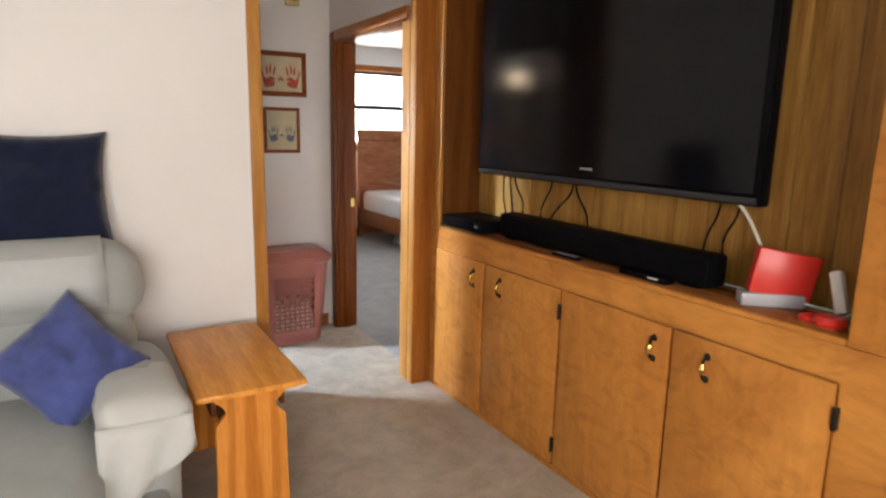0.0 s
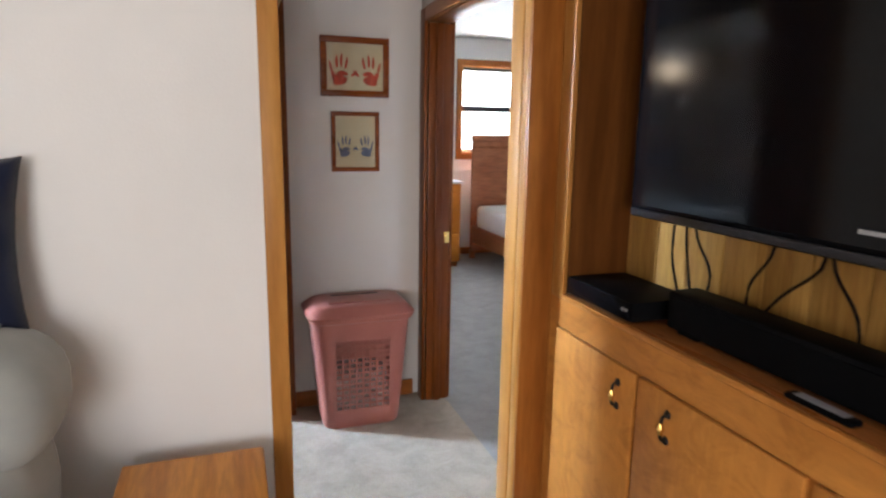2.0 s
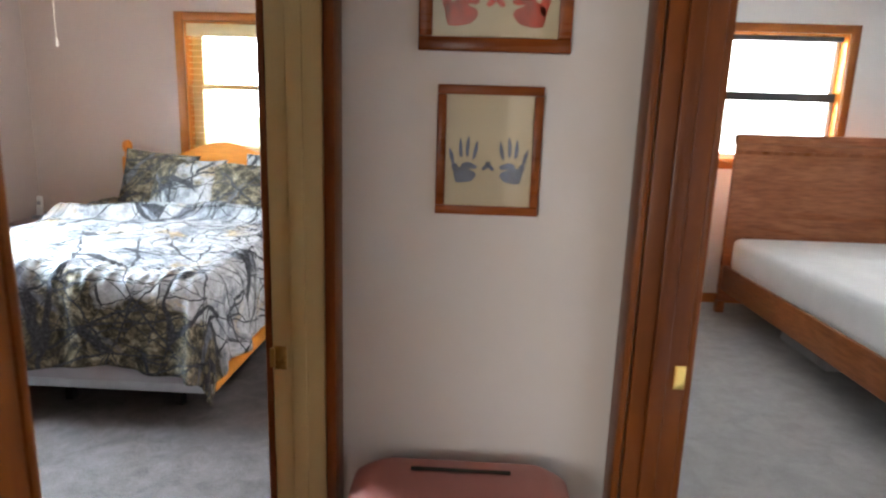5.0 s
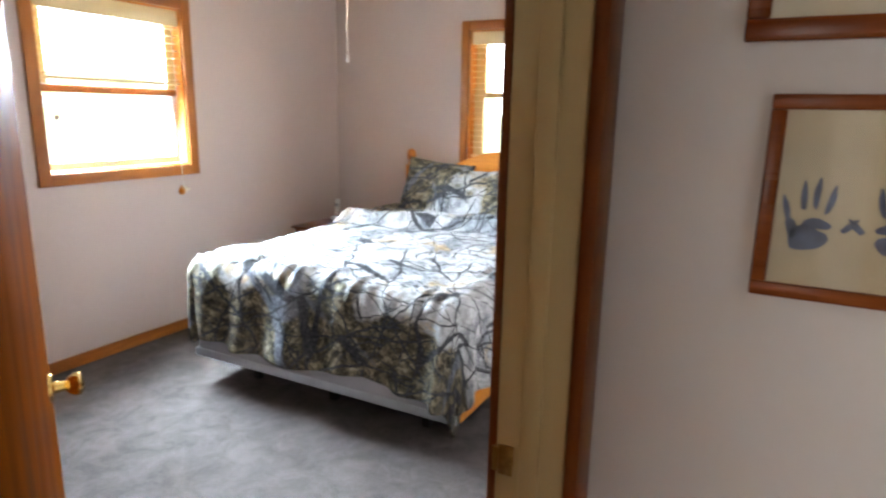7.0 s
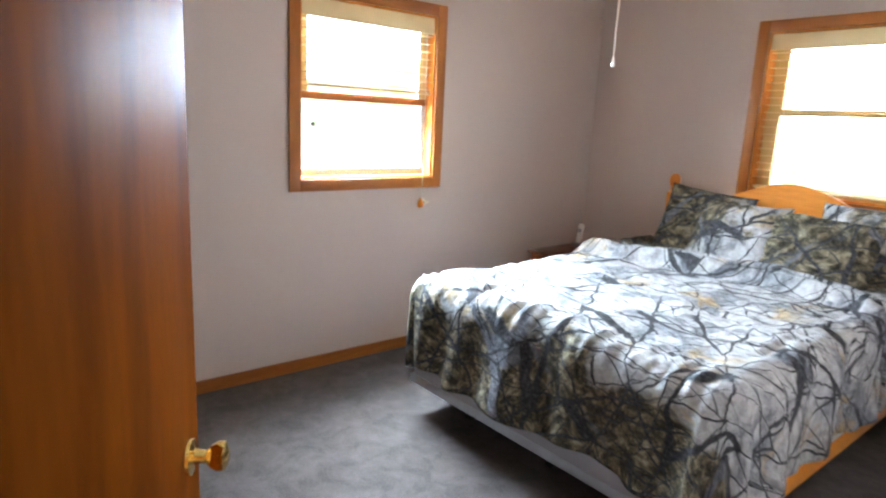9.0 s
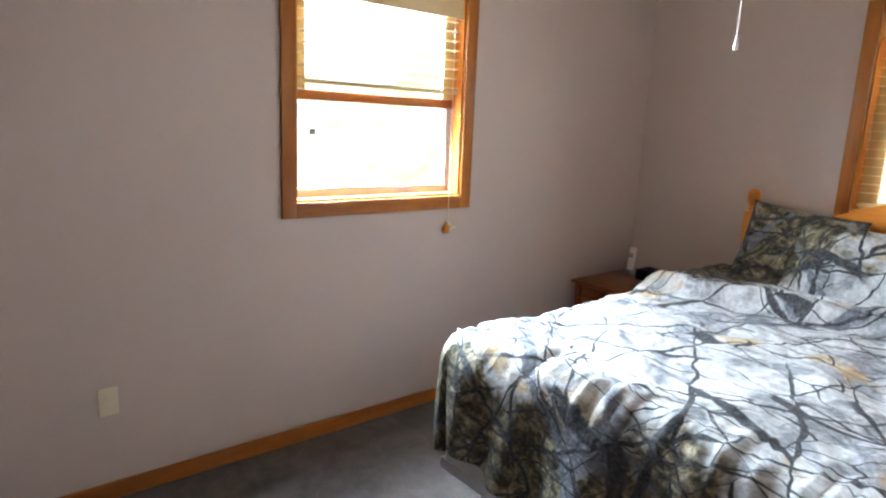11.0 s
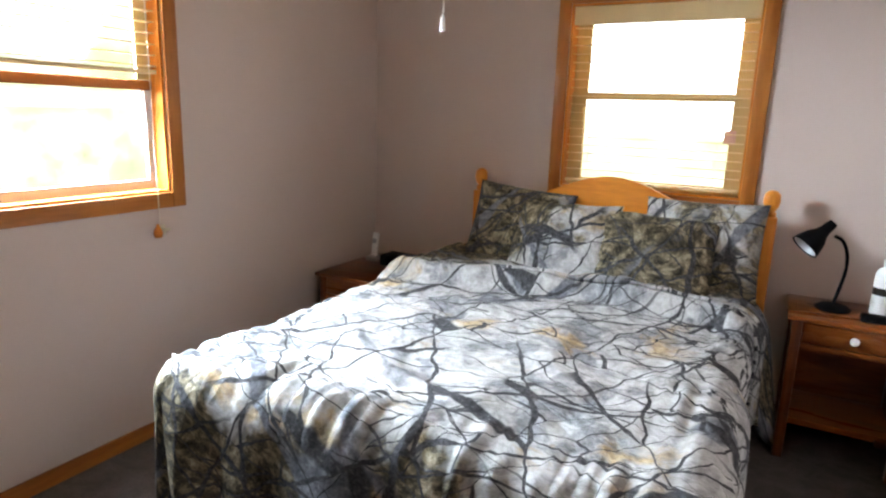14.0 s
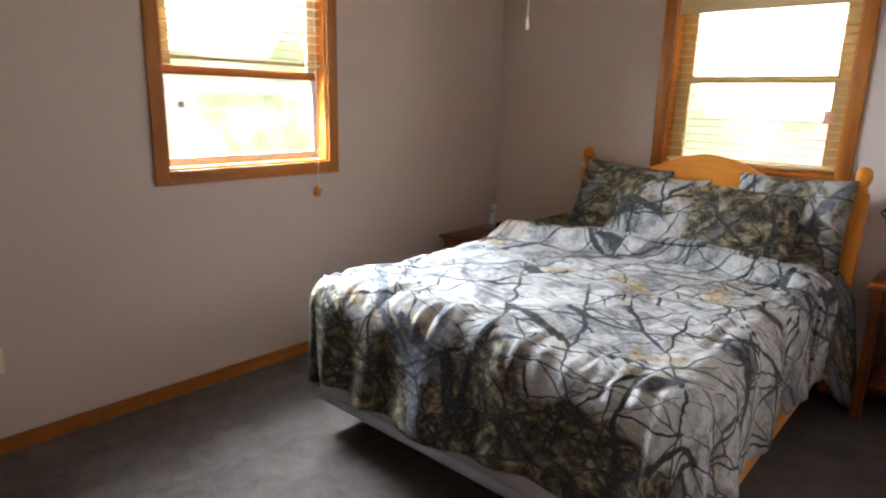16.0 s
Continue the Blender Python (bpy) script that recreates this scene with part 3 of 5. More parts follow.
def window_unit(name, axis, wall, lo, hi, z0, z1, out, label, sash="vinyl", mid=None, casing_w=0.07, s=0.032):
    """A double-hung window. axis: the way its width runs; out: +1 or -1, the way outdoors from the inner wall face."""
    def b(a0, a1, d0, d1, c0, c1):
        d0, d1 = sorted((wall + out * d0, wall + out * d1))
        return (a0, a1, d0, d1, c0, c1) if axis == "x" else (d0, d1, a0, a1, c0, c1)
    ctr = b((lo + hi) / 2, (lo + hi) / 2, 0, 0, z0, z0)
    e = thing(name, (ctr[0], ctr[2], z0), label, "window", kind="structure")
    c = casing_w
    h = "casing_x" if axis == "x" else "casing_y"
    part("side_casing", boxes(b(lo - c, lo, -0.018, 0, z0 - c, z1 + c), bevel=0.004), M["casing"], e)
    part("side_casing", boxes(b(hi, hi + c, -0.018, 0, z0 - c, z1 + c), bevel=0.004), M["casing"], e)
    part("head_casing", boxes(b(lo, hi, -0.018, 0, z1, z1 + c), bevel=0.004), M[h], e)
    part("window_sill", boxes(b(lo, hi, -0.018, 0, z0 - c, z0), bevel=0.004), M[h], e)
    part("jamb_liner", boxes(b(lo, lo + 0.012, 0.002, 0.138, z0, z1), b(hi - 0.012, hi, 0.002, 0.138, z0, z1), b(lo + 0.012, hi - 0.012, 0.002, 0.138, z0, z0 + 0.012), b(lo + 0.012, hi - 0.012, 0.002, 0.138, z1 - 0.012, z1)), M["pine_z"], e)
    m = mid or (z0 + z1) / 2
    a0, a1, r = lo + 0.012, hi - 0.012, 0.042
    for n, d, lo_z, hi_z in (("lower_sash", 0.085, z0 + 0.012, m + 0.02), ("upper_sash", 0.112, m - 0.02, z1 - 0.012)):
        p = part(n, boxes(b(a0, a0 + s, d, d + 0.024, lo_z, hi_z), b(a1 - s, a1, d, d + 0.024, lo_z, hi_z), b(a0 + s, a1 - s, d, d + 0.024, lo_z, lo_z + r), b(a0 + s, a1 - s, d, d + 0.024, hi_z - r, hi_z)), M[sash], e)
        g = part("pane", boxes(b(a0 + s, a1 - s, d + 0.010, d + 0.014, lo_z + r, hi_z - r)), M["glass"], p)
        g.visible_shadow = False
    return e, b


w1, b1 = window_unit("window_1", "y", -2.06, W1["y0"], W1["y1"], W1["z0"], W1["z1"], -1, "double-hung window with varnished wooden casing and raised blind", "vinyl", 1.655, s=0.03)
part("meeting_rail", boxes(b1(5.594, 6.526, 0.068, 0.083, 1.628, 1.672), bevel=0.003), M["casing_y"], w1, "brown meeting rail")
w2, b2 = window_unit("window_2", "x", 8.22, W2["x0"], W2["x1"], W2["z0"], W2["z1"], 1, "double-hung window with varnished casing above the headboard", "sash_tan", 1.70, s=0.085)
w3, b3 = window_unit("window_3", "x", 8.40, W3["x0"], W3["x1"], W3["z0"], W3["z1"], 1, "bright window with wooden casing and dark sash rails", "vinyl", 1.76)
part("dark_rail", boxes(b3(3.675, 4.585, 0.06, 0.083, 1.722, 1.792)), M["dark_sash"], w3, "dark meeting rail")
part("dark_rail", boxes(b3(3.675, 4.585, 0.06, 0.083, 2.20, 2.255)), M["dark_sash"], w3, "dark top rail")
for y0, y1 in ((5.5945, 5.664), (6.456, 6.5255)):
    part("upper_stile", boxes(b1(y0, y1, 0.070, 0.084, 1.676, 2.176)), M["sash_tan"], w1, "tan stile behind the blind")
part("storm_rail", boxes(b1(5.625, 6.495, 0.122, 0.134, 1.545, 1.612), bevel=0.003), M["frosted"], w1, "pale rail of the outer storm sash")
part("sticker", boxes(b1(5.690, 5.722, 0.083, 0.0845, 1.47, 1.50)), M["grey_plastic"], w1, "small dark sticker on the glass")
part("sticker", boxes(b2(0.145, 0.205, 0.080, 0.084, 1.455, 1.53)), M["faded_red"], w2, "faded red sticker on the glass")


def blind(axis_box, lo, hi, top, bottom, label):
    e = thing("window_blind", axis_box((lo + hi) / 2, (lo + hi) / 2, 0.03, 0.03, top, top)[0:6:2], label, "window blind")
    part("valance", boxes(axis_box(lo, hi, 0.004, 0.018, top - 0.10, top), bevel=0.004), M["slat"], e)
    part("head_rail", boxes(axis_box(lo + 0.005, hi - 0.005, 0.020, 0.066, top - 0.045, top - 0.002)), M["slat"], e)
    z = top - 0.115
    while z > bottom + 0.03:
        part("slat", boxes(axis_box(lo + 0.006, hi - 0.006, 0.018, 0.066, z, z + 0.0042)), M["slat"], e)
        z -= 0.047
    part("bottom_rail", boxes(axis_box(lo + 0.006, hi - 0.006, 0.018, 0.066, bottom, bottom + 0.018), bevel=0.003), M["slat"], e)
    for f in (0.14, 0.86):
        a = lo + f * (hi - lo)
        part("ladder_cord", boxes(axis_box(a, a + 0.003, 0.0155, 0.0175, bottom, top - 0.1)), M["cord"], e)
    return e


blind(b1, 5.596, 6.524, 2.176, 1.70, "cream wooden slat blind lowered over the upper sash")
blind(b2, -0.704, 0.254, 2.186, 1.20, "cream wooden slat blind hanging open to the sill")

# outdoors
structure("ground", boxes((-60, 60, -60, 60, -0.7, -0.6)), M["grass"], "green lawn round the house", "ground")
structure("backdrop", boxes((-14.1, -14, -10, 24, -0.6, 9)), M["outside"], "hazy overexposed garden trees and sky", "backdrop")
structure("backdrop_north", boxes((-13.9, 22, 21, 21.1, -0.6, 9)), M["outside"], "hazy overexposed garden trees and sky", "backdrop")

# ---------------------------------------------------------------- living room: built-in cabinet
CX = 2.13  # cabinet face
cab = thing("media_cabinet", (2.25, 2.2, 0), "built-in honey plywood cabinet with four flush doors", "cabinet")
part("face_frame", boxes((CX, CX + 0.02, 3.265, 3.315, 0, 0.925), (CX, CX + 0.02, 0.93, 1.10, 0, 0.925), (CX, CX + 0.02, 1.10, 3.265, 0.825, 0.925), (CX + 0.012, CX + 0.02, 1.10, 3.265, 0.0, 0.825)), M["honey_h"], cab)
part("carcass", boxes((CX + 0.022, 2.42, 0.93, 0.95, 0.0, 0.90), (CX + 0.022, 2.42, 3.295, 3.315, 0.0, 0.90), (2.40, 2.42, 0.95, 3.295, 0.0, 0.90)), M["honey_v"], cab)
part("toe_strip", boxes((CX - 0.004, CX + 0.012, 1.10, 3.265, 0.0, 0.022)), M["honey_h"], cab)
for y0, y1, hy, gy in ((2.79, 3.258, 2.866, None), (2.22, 2.775, 2.637, 2.21), (1.65, 2.20, 1.711, None), (1.11, 1.635, 1.497, 1.098)):
    d = part("door", boxes((CX - 0.008, CX + 0.011, y0, y1, 0.026, 0.818), bevel=0.006), M["honey_v"], cab)
    hb = bmesh.new()
    x = CX - 0.008
    side = Euler((0, radians(-90), 0)).to_matrix().to_4x4()
    for z, r in ((0.764, 0.013), (0.688, 0.013)):
        lathe(hb, [(0.0, 0.0), (r, 0.0), (r * 0.8, 0.004), (0.0, 0.006)], (x, hy, z), 12, side)
    tube(hb, [(x - 0.004, hy, 0.764), (x - 0.018, hy, 0.754), (x - 0.020, hy, 0.726), (x - 0.018, hy, 0.698), (x - 0.004, hy, 0.688)], 0.0045)
    hd = part("handle", hb, M["dark_metal"], d, "dark antique pull handle")
    part("grip", lathe(bmesh.new(), [(0.0, -0.020), (0.006, -0.017), (0.008, -0.006), (0.011, 0.0), (0.008, 0.006), (0.006, 0.017), (0.0, 0.020)], (x - 0.021, hy, 0.726), 12), M["brass"], hd, "brass grip bead")
    for z in (0.724, 0.12) if gy else ():
        g = boxes((CX - 0.012, CX - 0.001, gy - 0.008, gy + 0.008, z - 0.032, z + 0.032), bevel=0.002)
        rod(g, (CX - 0.013, gy, z - 0.034), (CX - 0.013, gy, z + 0.034), 0.005)
        part("hinge", g, M["dark_metal"], d, "dark butterfly hinge")
shelf = thing("cabinet_shelf", (2.27, 2.1, 0.926), "red-brown varnished shelf top of the built-in cabinet", "shelf")
part("board", boxes((CX + 0.018, 2.386, 1.002, 3.232, 0.926, 0.944), bevel=0.002), M["shelf"], shelf)
part("front_edge", boxes((CX - 0.004, CX + 0.0165, 1.102, 3.232, 0.926, 0.9445), bevel=0.004), M["honey_h"], shelf, "honey wood front edge strip")
niche = thing("wall_niche", (2.3, 2.2, 0.945), "pine-panelled niche above the cabinet", "niche", kind="structure")
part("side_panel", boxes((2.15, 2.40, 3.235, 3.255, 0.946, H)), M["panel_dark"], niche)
part("side_panel", boxes((2.15, 2.40, 0.98, 1.0, 0.946, H)), M["panel"], niche)
part("stile", boxes((CX, 2.148, 3.235, 3.316, 0.9255, H), bevel=0.004), M["post"], niche)
part("stile", boxes((CX, 2.148, 0.93, 1.10, 0.9255, H), bevel=0.004), M["honey_v"], niche)
part("head_board", boxes((CX, 2.148, 1.10, 3.235, 2.32, H)), M["honey_h"], niche)
y = 1.0
while y < 3.23:
    y1 = min(y + 0.148, 3.235)
    part("plank", boxes((2.388, 2.402, y + 0.0015, y1 - 0.0015, 0.946, H), bevel=0.003), M["panel"], niche)
    y += 0.148

# television on its wall mount
tv = thing("television", (2.3, 2.26, 1.25), "large black flat television on a wall mount", "television")
part("shell", boxes((2.262, 2.315, 1.47, 3.06, 1.245, 2.14), bevel=0.006), M["black_gloss"], tv)
part("screen", boxes((2.2585, 2.2615, 1.495, 3.035, 1.285, 2.115)), M["screen"], tv, "dark glossy screen")
part("bezel", boxes((2.254, 2.2615, 1.48, 3.05, 1.25, 1.272), bevel=0.003), M["bezel"], tv, "grey metallic lower bezel")
part("badge", boxes((2.2525, 2.2538, 2.21, 2.28, 1.312, 1.322)), M["silver"], tv, "small silver badge bar")
part("mount", boxes((2.316, 2.386, 2.05, 2.5, 1.5, 1.9)), M["dark_metal"], tv)
# cables behind it
for y0, y1, sag in ((2.93, 2.88, 0.05), (2.88, 2.83, 0.03), (2.86, 2.80, -0.04), (2.55, 2.62, 0.06), (2.42, 2.62, 0.02), (2.40, 2.30, -0.02), (1.66, 1.72, 0.03), (1.58, 1.62, 0.05)):
    cb = tube(bmesh.new(), [(2.34, y0, 1.30), (2.35, y0 + sag * 0.4, 1.20), (2.36, (y0 + y1) / 2 + sag, 1.10), (2.34, y1, 0.98)], 0.0042)
    solo("cable", cb, M["black"], "black cable hanging behind the television", "cable", "cables behind the television")
solo("cable", tube(bmesh.new(), [(2.33, 1.62, 1.27), (2.35, 1.56, 1.20), (2.355, 1.50, 1.10), (2.35, 1.46, 1.06)], 0.006), M["cord"], "pale grey cable hanging below the television", "cable")

dvd = thing("dvd_player", (2.26, 3.03, 0.944), "flat black disc player on the cabinet shelf", "disc player")
part("case", boxes((2.150, 2.38, 2.86, 3.228, 0.950, 1.010), bevel=0.004), M["black"], dvd)
part("front_panel", boxes((2.143, 2.1495, 2.862, 3.226, 0.953, 1.007), bevel=0.002), M["black_gloss"], dvd)
for y in (2.878, 2.895):
    part("button", rod(bmesh.new(), (2.1425, y, 0.985), (2.138, y, 0.985), 0.005), M["silver"], dvd)
for y in (2.9, 3.19):
    part("foot", rod(bmesh.new(), (2.2, y, 0.944), (2.2, y, 0.951), 0.014), M["black"], dvd)
sb = thing("sound_bar", (2.28, 2.2, 0.944), "long black sound bar lying under the television", "speaker")
part("cabinet", boxes((2.222, 2.33, 1.60, 2.80, 0.952, 1.065), bevel=0.012), M["black"], sb)
part("grille", boxes((2.2185, 2.2215, 1.62, 2.78, 0.965, 1.05)), M["black"], sb)
part("foot", boxes((2.235, 2.31, 1.64, 1.72, 0.944, 0.953)), M["black"], sb)
part("foot", boxes((2.235, 2.31, 2.68, 2.76, 0.944, 0.953)), M["black"], sb)
sr = thing("receiver_box", (2.19, 1.80, 0.944), "small low black set-top box", "set-top box")
part("case", boxes((2.165, 2.215, 1.72, 1.94, 0.944, 0.968), bevel=0.004), M["black_gloss"], sr)
part("label_bar", boxes((2.1635, 2.1648, 1.755, 1.80, 0.954, 0.961)), M["white_plastic"], sr)
rm = thing("remote_control", (2.19, 2.28, 0.944), "slim dark remote control on the shelf edge", "remote control")
part("body", boxes((2.165, 2.20, 2.17, 2.33, 0.944, 0.958), bevel=0.005), M["black"], rm)
part("keypad", boxes((2.17, 2.195, 2.19, 2.31, 0.9583, 0.9595)), M["grey_plastic"], rm)
gc = thing("game_console", (2.27, 1.43, 0.944), "upright red game console leaning in a grey stand", "game console")
turned = Euler((0, 0, radians(-42))).to_matrix().to_4x4()
cm = bmesh.new()
box(cm, -0.09, 0.09, -0.023, 0.023, 0.032, 0.175, 0.004)
bmesh.ops.transform(cm, matrix=Matrix.Translation((2.278, 1.395, 0.944)) @ turned @ Euler((0, radians(9), 0)).to_matrix().to_4x4(), verts=cm.verts)
part("body", cm, M["red_plastic"], gc, "glossy red case")
cm = bmesh.new()
box(cm, -0.105, 0.08, -0.034, 0.034, 0.0, 0.042, 0.006)
bmesh.ops.transform(cm, matrix=Matrix.Translation((2.278, 1.395, 0.944)) @ turned, verts=cm.verts)
part("stand", cm, M["grey_plastic"], gc, "pale grey wedge stand")
wc = bmesh.new()
box(wc, -0.018, 0.018, -0.018, 0.018, 0.0, 0.13, 0.008)
bmesh.ops.transform(wc, matrix=Matrix.Translation((2.30, 1.20, 0.962)) @ Euler((radians(-22), radians(15), 0)).to_matrix().to_4x4(), verts=wc.verts)
solo("game_controller", wc, M["white_plastic"], "white game remote leaning in the niche corner", "game controller")
rp = bmesh.new()
lathe(rp, [(0.0, 0.0), (0.04, 0.0), (0.045, 0.012), (0.035, 0.028), (0.0, 0.03)], (2.215, 1.19, 0.944))
lathe(rp, [(0.0, 0.0), (0.028, 0.0), (0.03, 0.014), (0.0, 0.024)], (2.22, 1.25, 0.944))
solo("game_controller", rp, M["red_plastic"], "small red controller lying on the shelf", "game controller")


# ---------------------------------------------------------------- soft shapes
def lay_flat(bm, flat):
    """Give each corner the place, in metres, that it has on the uncut cloth."""
    uv = bm.loops.layers.uv.new("cloth")
    for f in bm.faces:
        for loop in f.loops:
            loop[uv].uv = flat[loop.vert]


def cushion(w, h, thick, pinch=0.05, n=22, wrinkle=0.006, seed=0.0):
    """A knife-edge cushion in its own x (width), z (height), y (thickness)."""
    bm, flat = bmesh.new(), {}
    def vert(i, j, side):
        u, v = 2 * i / n - 1, 2 * j / n - 1
        edge = (1 - u * u) ** 0.42 * (1 - v * v) ** 0.42
        x = u * w / 2 * (1 - pinch * (1 - v * v))
        z = v * h / 2 * (1 - pinch * (1 - u * u))
        wr = wrinkle * noise.noise(Vector((u * 3 + seed, v * 3, side * 2 + seed))) * 2
        wr += wrinkle * 1.2 * noise.noise(Vector((u * 7 + seed, v * 7, side + seed)))
        made = bm.verts.new((x, side * (edge * thick / 2) + wr * (0.25 + edge), z))
        flat[made] = (x + seed * 0.7, z + seed * 0.3)
        return made
    front = [[vert(i, j, -1) for j in range(n + 1)] for i in range(n + 1)]
    back = [[vert(i, j, 1) if 0 < i < n and 0 < j < n else front[i][j] for j in range(n + 1)] for i in range(n + 1)]
    for g in (front, back):
        for i in range(n):
            for j in range(n):
                bm.faces.new((g[i][j], g[i + 1][j], g[i + 1][j + 1], g[i][j + 1]))
    lay_flat(bm, flat)
    return bm


def soft_box(x0, x1, y0, y1, z0, z1, r, bulge=0.02, cuts=5, seed=0.0, ripple=0.008):
    """An upholstered block: rounded edges, bulging faces, slight unevenness."""
    bm = bmesh.new()
    box(bm, x0, x1, y0, y1, z0, z1, r, 4)
    bmesh.ops.subdivide_edges(bm, edges=[e for e in bm.edges if e.calc_length() > 0.09], cuts=cuts, use_grid_fill=True)
    c, s = Vector(((x0 + x1) / 2, (y0 + y1) / 2, (z0 + z1) / 2)), Vector(((x1 - x0) / 2, (y1 - y0) / 2, (z1 - z0) / 2))
    for v in bm.verts:
        q = Vector([(v.co[k] - c[k]) / s[k] for k in range(3)])
        for k in range(3):
            a, b = q[(k + 1) % 3], q[(k + 2) % 3]
            if abs(q[k]) > 0.7:
                v.co[k] += math.copysign(bulge * max(0, 1 - a * a) * max(0, 1 - b * b), q[k])
        v.co += Vector([noise.noise(v.co * 5 + Vector((seed, k * 7, 0))) for k in range(3)]) * ripple
    return bm


def placed(bm, m):
    bmesh.ops.transform(bm, matrix=m, verts=bm.verts)
    return bm


# ---------------------------------------------------------------- living room: sofa and bench
sofa = thing("sofa", (-0.4, 2.6, 0), "sage-grey overstuffed sofa with rolled back and arms", "sofa")
part("base", soft_box(-1.5, 0.60, 2.12, 3.22, 0.04, 0.33, 0.04, 0.0, 3, 1, 0.004), M["sofa"], sofa)
part("seat_cushion", soft_box(-0.62, 0.40, 2.02, 2.92, 0.31, 0.49, 0.07, 0.03, 5, 2), M["sofa"], sofa)
part("seat_cushion", soft_box(-1.48, -0.63, 2.02, 2.92, 0.31, 0.49, 0.07, 0.03, 5, 3), M["sofa"], sofa)
part("back_cushion", soft_box(-0.62, 0.55, 2.84, 3.20, 0.44, 0.78, 0.09, 0.03, 5, 4), M["sofa"], sofa)
part("back_roll", soft_box(-0.62, 0.605, 2.85, 3.24, 0.70, 1.0, 0.12, 0.02, 5, 5), M["sofa"], sofa)
part("back_cushion", soft_box(-1.48, -0.63, 2.84, 3.20, 0.44, 0.98, 0.09, 0.03, 5, 6), M["sofa"], sofa)
part("arm", soft_box(0.43, 0.64, 2.30, 3.0, 0.06, 0.55, 0.06, 0.02, 4, 7), M["sofa"], sofa)
part("arm_roll", soft_box(0.42, 0.66, 2.28, 2.98, 0.45, 0.615, 0.08, 0.02, 5, 8), M["sofa"], sofa)
part("arm_cover", soft_box(0.41, 0.67, 2.265, 2.66, 0.40, 0.63, 0.06, 0.012, 6, 9, 0.022), M["arm_cloth"], sofa, "pale fitted arm cover")
flap = bmesh.new()
fr = [[flap.verts.new((0.405 + 0.27 * i / 14, 2.262 - 0.014 * math.sin(i * 0.9 + j * 0.5) * j / 8 - 0.004 * j, 0.575 - (0.30 - 0.20 * i / 14) * j / 8)) for i in range(15)] for j in range(9)]
for a, b in zip(fr, fr[1:]):
    for i in range(14):
        flap.faces.new((a[i], a[i + 1], b[i + 1], b[i]))
c = part("cover_flap", flap, M["arm_cloth"], sofa, "folded point of the arm cover hanging down")
c.modifiers.new("thickness", "SOLIDIFY").thickness = 0.008
cov = bmesh.new()
pts = [(2.825, 0.80), (2.828, 0.9), (2.86, 0.985), (2.95, 1.018), (3.1, 1.022), (3.2, 1.0)]
rows_c = [[cov.verts.new((-0.5 + 0.98 * i / 16, y, z + 0.004 * noise.noise(Vector((i * 0.4, y * 5, z * 5))))) for i in range(17)] for y, z in pts]
for a, b in zip(rows_c, rows_c[1:]):
    for i in range(16):
        cov.faces.new((a[i], a[i + 1], b[i + 1], b[i]))
c = part("back_cover", cov, M["sofa_pale"], sofa, "pale cloth draped over the back")
c.modifiers.new("thickness", "SOLIDIFY").thickness = 0.006
for x, y in ((-1.4, 2.2), (0.5, 2.2), (-1.4, 3.1), (0.5, 3.1)):
    part("foot", rod(bmesh.new(), (x, y, 0), (x, y, 0.06), 0.03), M["bench_dark"], sofa)
solo("throw_pillow", placed(cushion(0.50, 0.47, 0.17, 0.10, wrinkle=0.012, seed=3), Matrix.Translation((0.285, 3.19, 1.195)) @ Euler((radians(-10), 0, 0)).to_matrix().to_4x4()), M["navy"], "square navy blue throw pillow on the sofa back", "pillow", smooth=0)
solo("throw_pillow", placed(cushion(0.36, 0.37, 0.20, 0.09, wrinkle=0.012, seed=9), Matrix.Translation((0.345, 2.65, 0.66)) @ Euler((radians(-26), 0, radians(6))).to_matrix().to_4x4() @ Euler((0, radians(-38), 0)).to_matrix().to_4x4()), M["blue"], "plush periwinkle-blue throw pillow on the sofa seat", "pillow", smooth=0)

bench = thing("bench", (0.9, 2.79, 0), "small oak bench with shaped end boards beside the sofa", "bench")
part("top", boxes((0.705, 1.095, 2.40, 3.19, 0.528, 0.552), bevel=0.008), M["bench"], bench)


def end_board(y):
    """An end board with a scalloped waist, cut from a plank."""
    bm = bmesh.new()
    side = [(0.125, 0.527), (0.125, 0.50)] + [(0.125 - 0.035 * math.sin(math.pi * i / 8), 0.50 - 0.085 * i / 8) for i in range(1, 8)] + [(0.125, 0.41), (0.128, 0.2), (0.135, 0.0)]
    outline = [(0.90 + dx, z) for dx, z in side] + [(0.90 - dx, z) for dx, z in side[::-1]]
    lo = [bm.verts.new((x, y, z)) for x, z in outline]
    hi = [bm.verts.new((x, y + 0.022, z)) for x, z in outline]
    n = len(outline)
    for i in range(n):
        bm.faces.new((lo[i], lo[(i + 1) % n], hi[(i + 1) % n], hi[i]))
    half = n // 2
    for ring in (lo, hi):
        for i in range(half - 1):
            bm.faces.new((ring[i], ring[i + 1], ring[n - 2 - i], ring[n - 1 - i]))
    return bm


part("end_board", end_board(2.455), M["bench_v"], bench)
part("end_board", end_board(3.10), M["bench_v"], bench)
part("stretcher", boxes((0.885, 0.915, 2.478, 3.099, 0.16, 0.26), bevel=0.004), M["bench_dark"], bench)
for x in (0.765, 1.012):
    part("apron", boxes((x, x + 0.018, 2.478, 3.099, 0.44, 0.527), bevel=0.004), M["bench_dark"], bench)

# ---------------------------------------------------------------- hall: hamper and pictures
ham = thing("laundry_hamper", (1.63, 4.43, 0), "dusty rose plastic laundry hamper with pierced front", "laundry hamper")


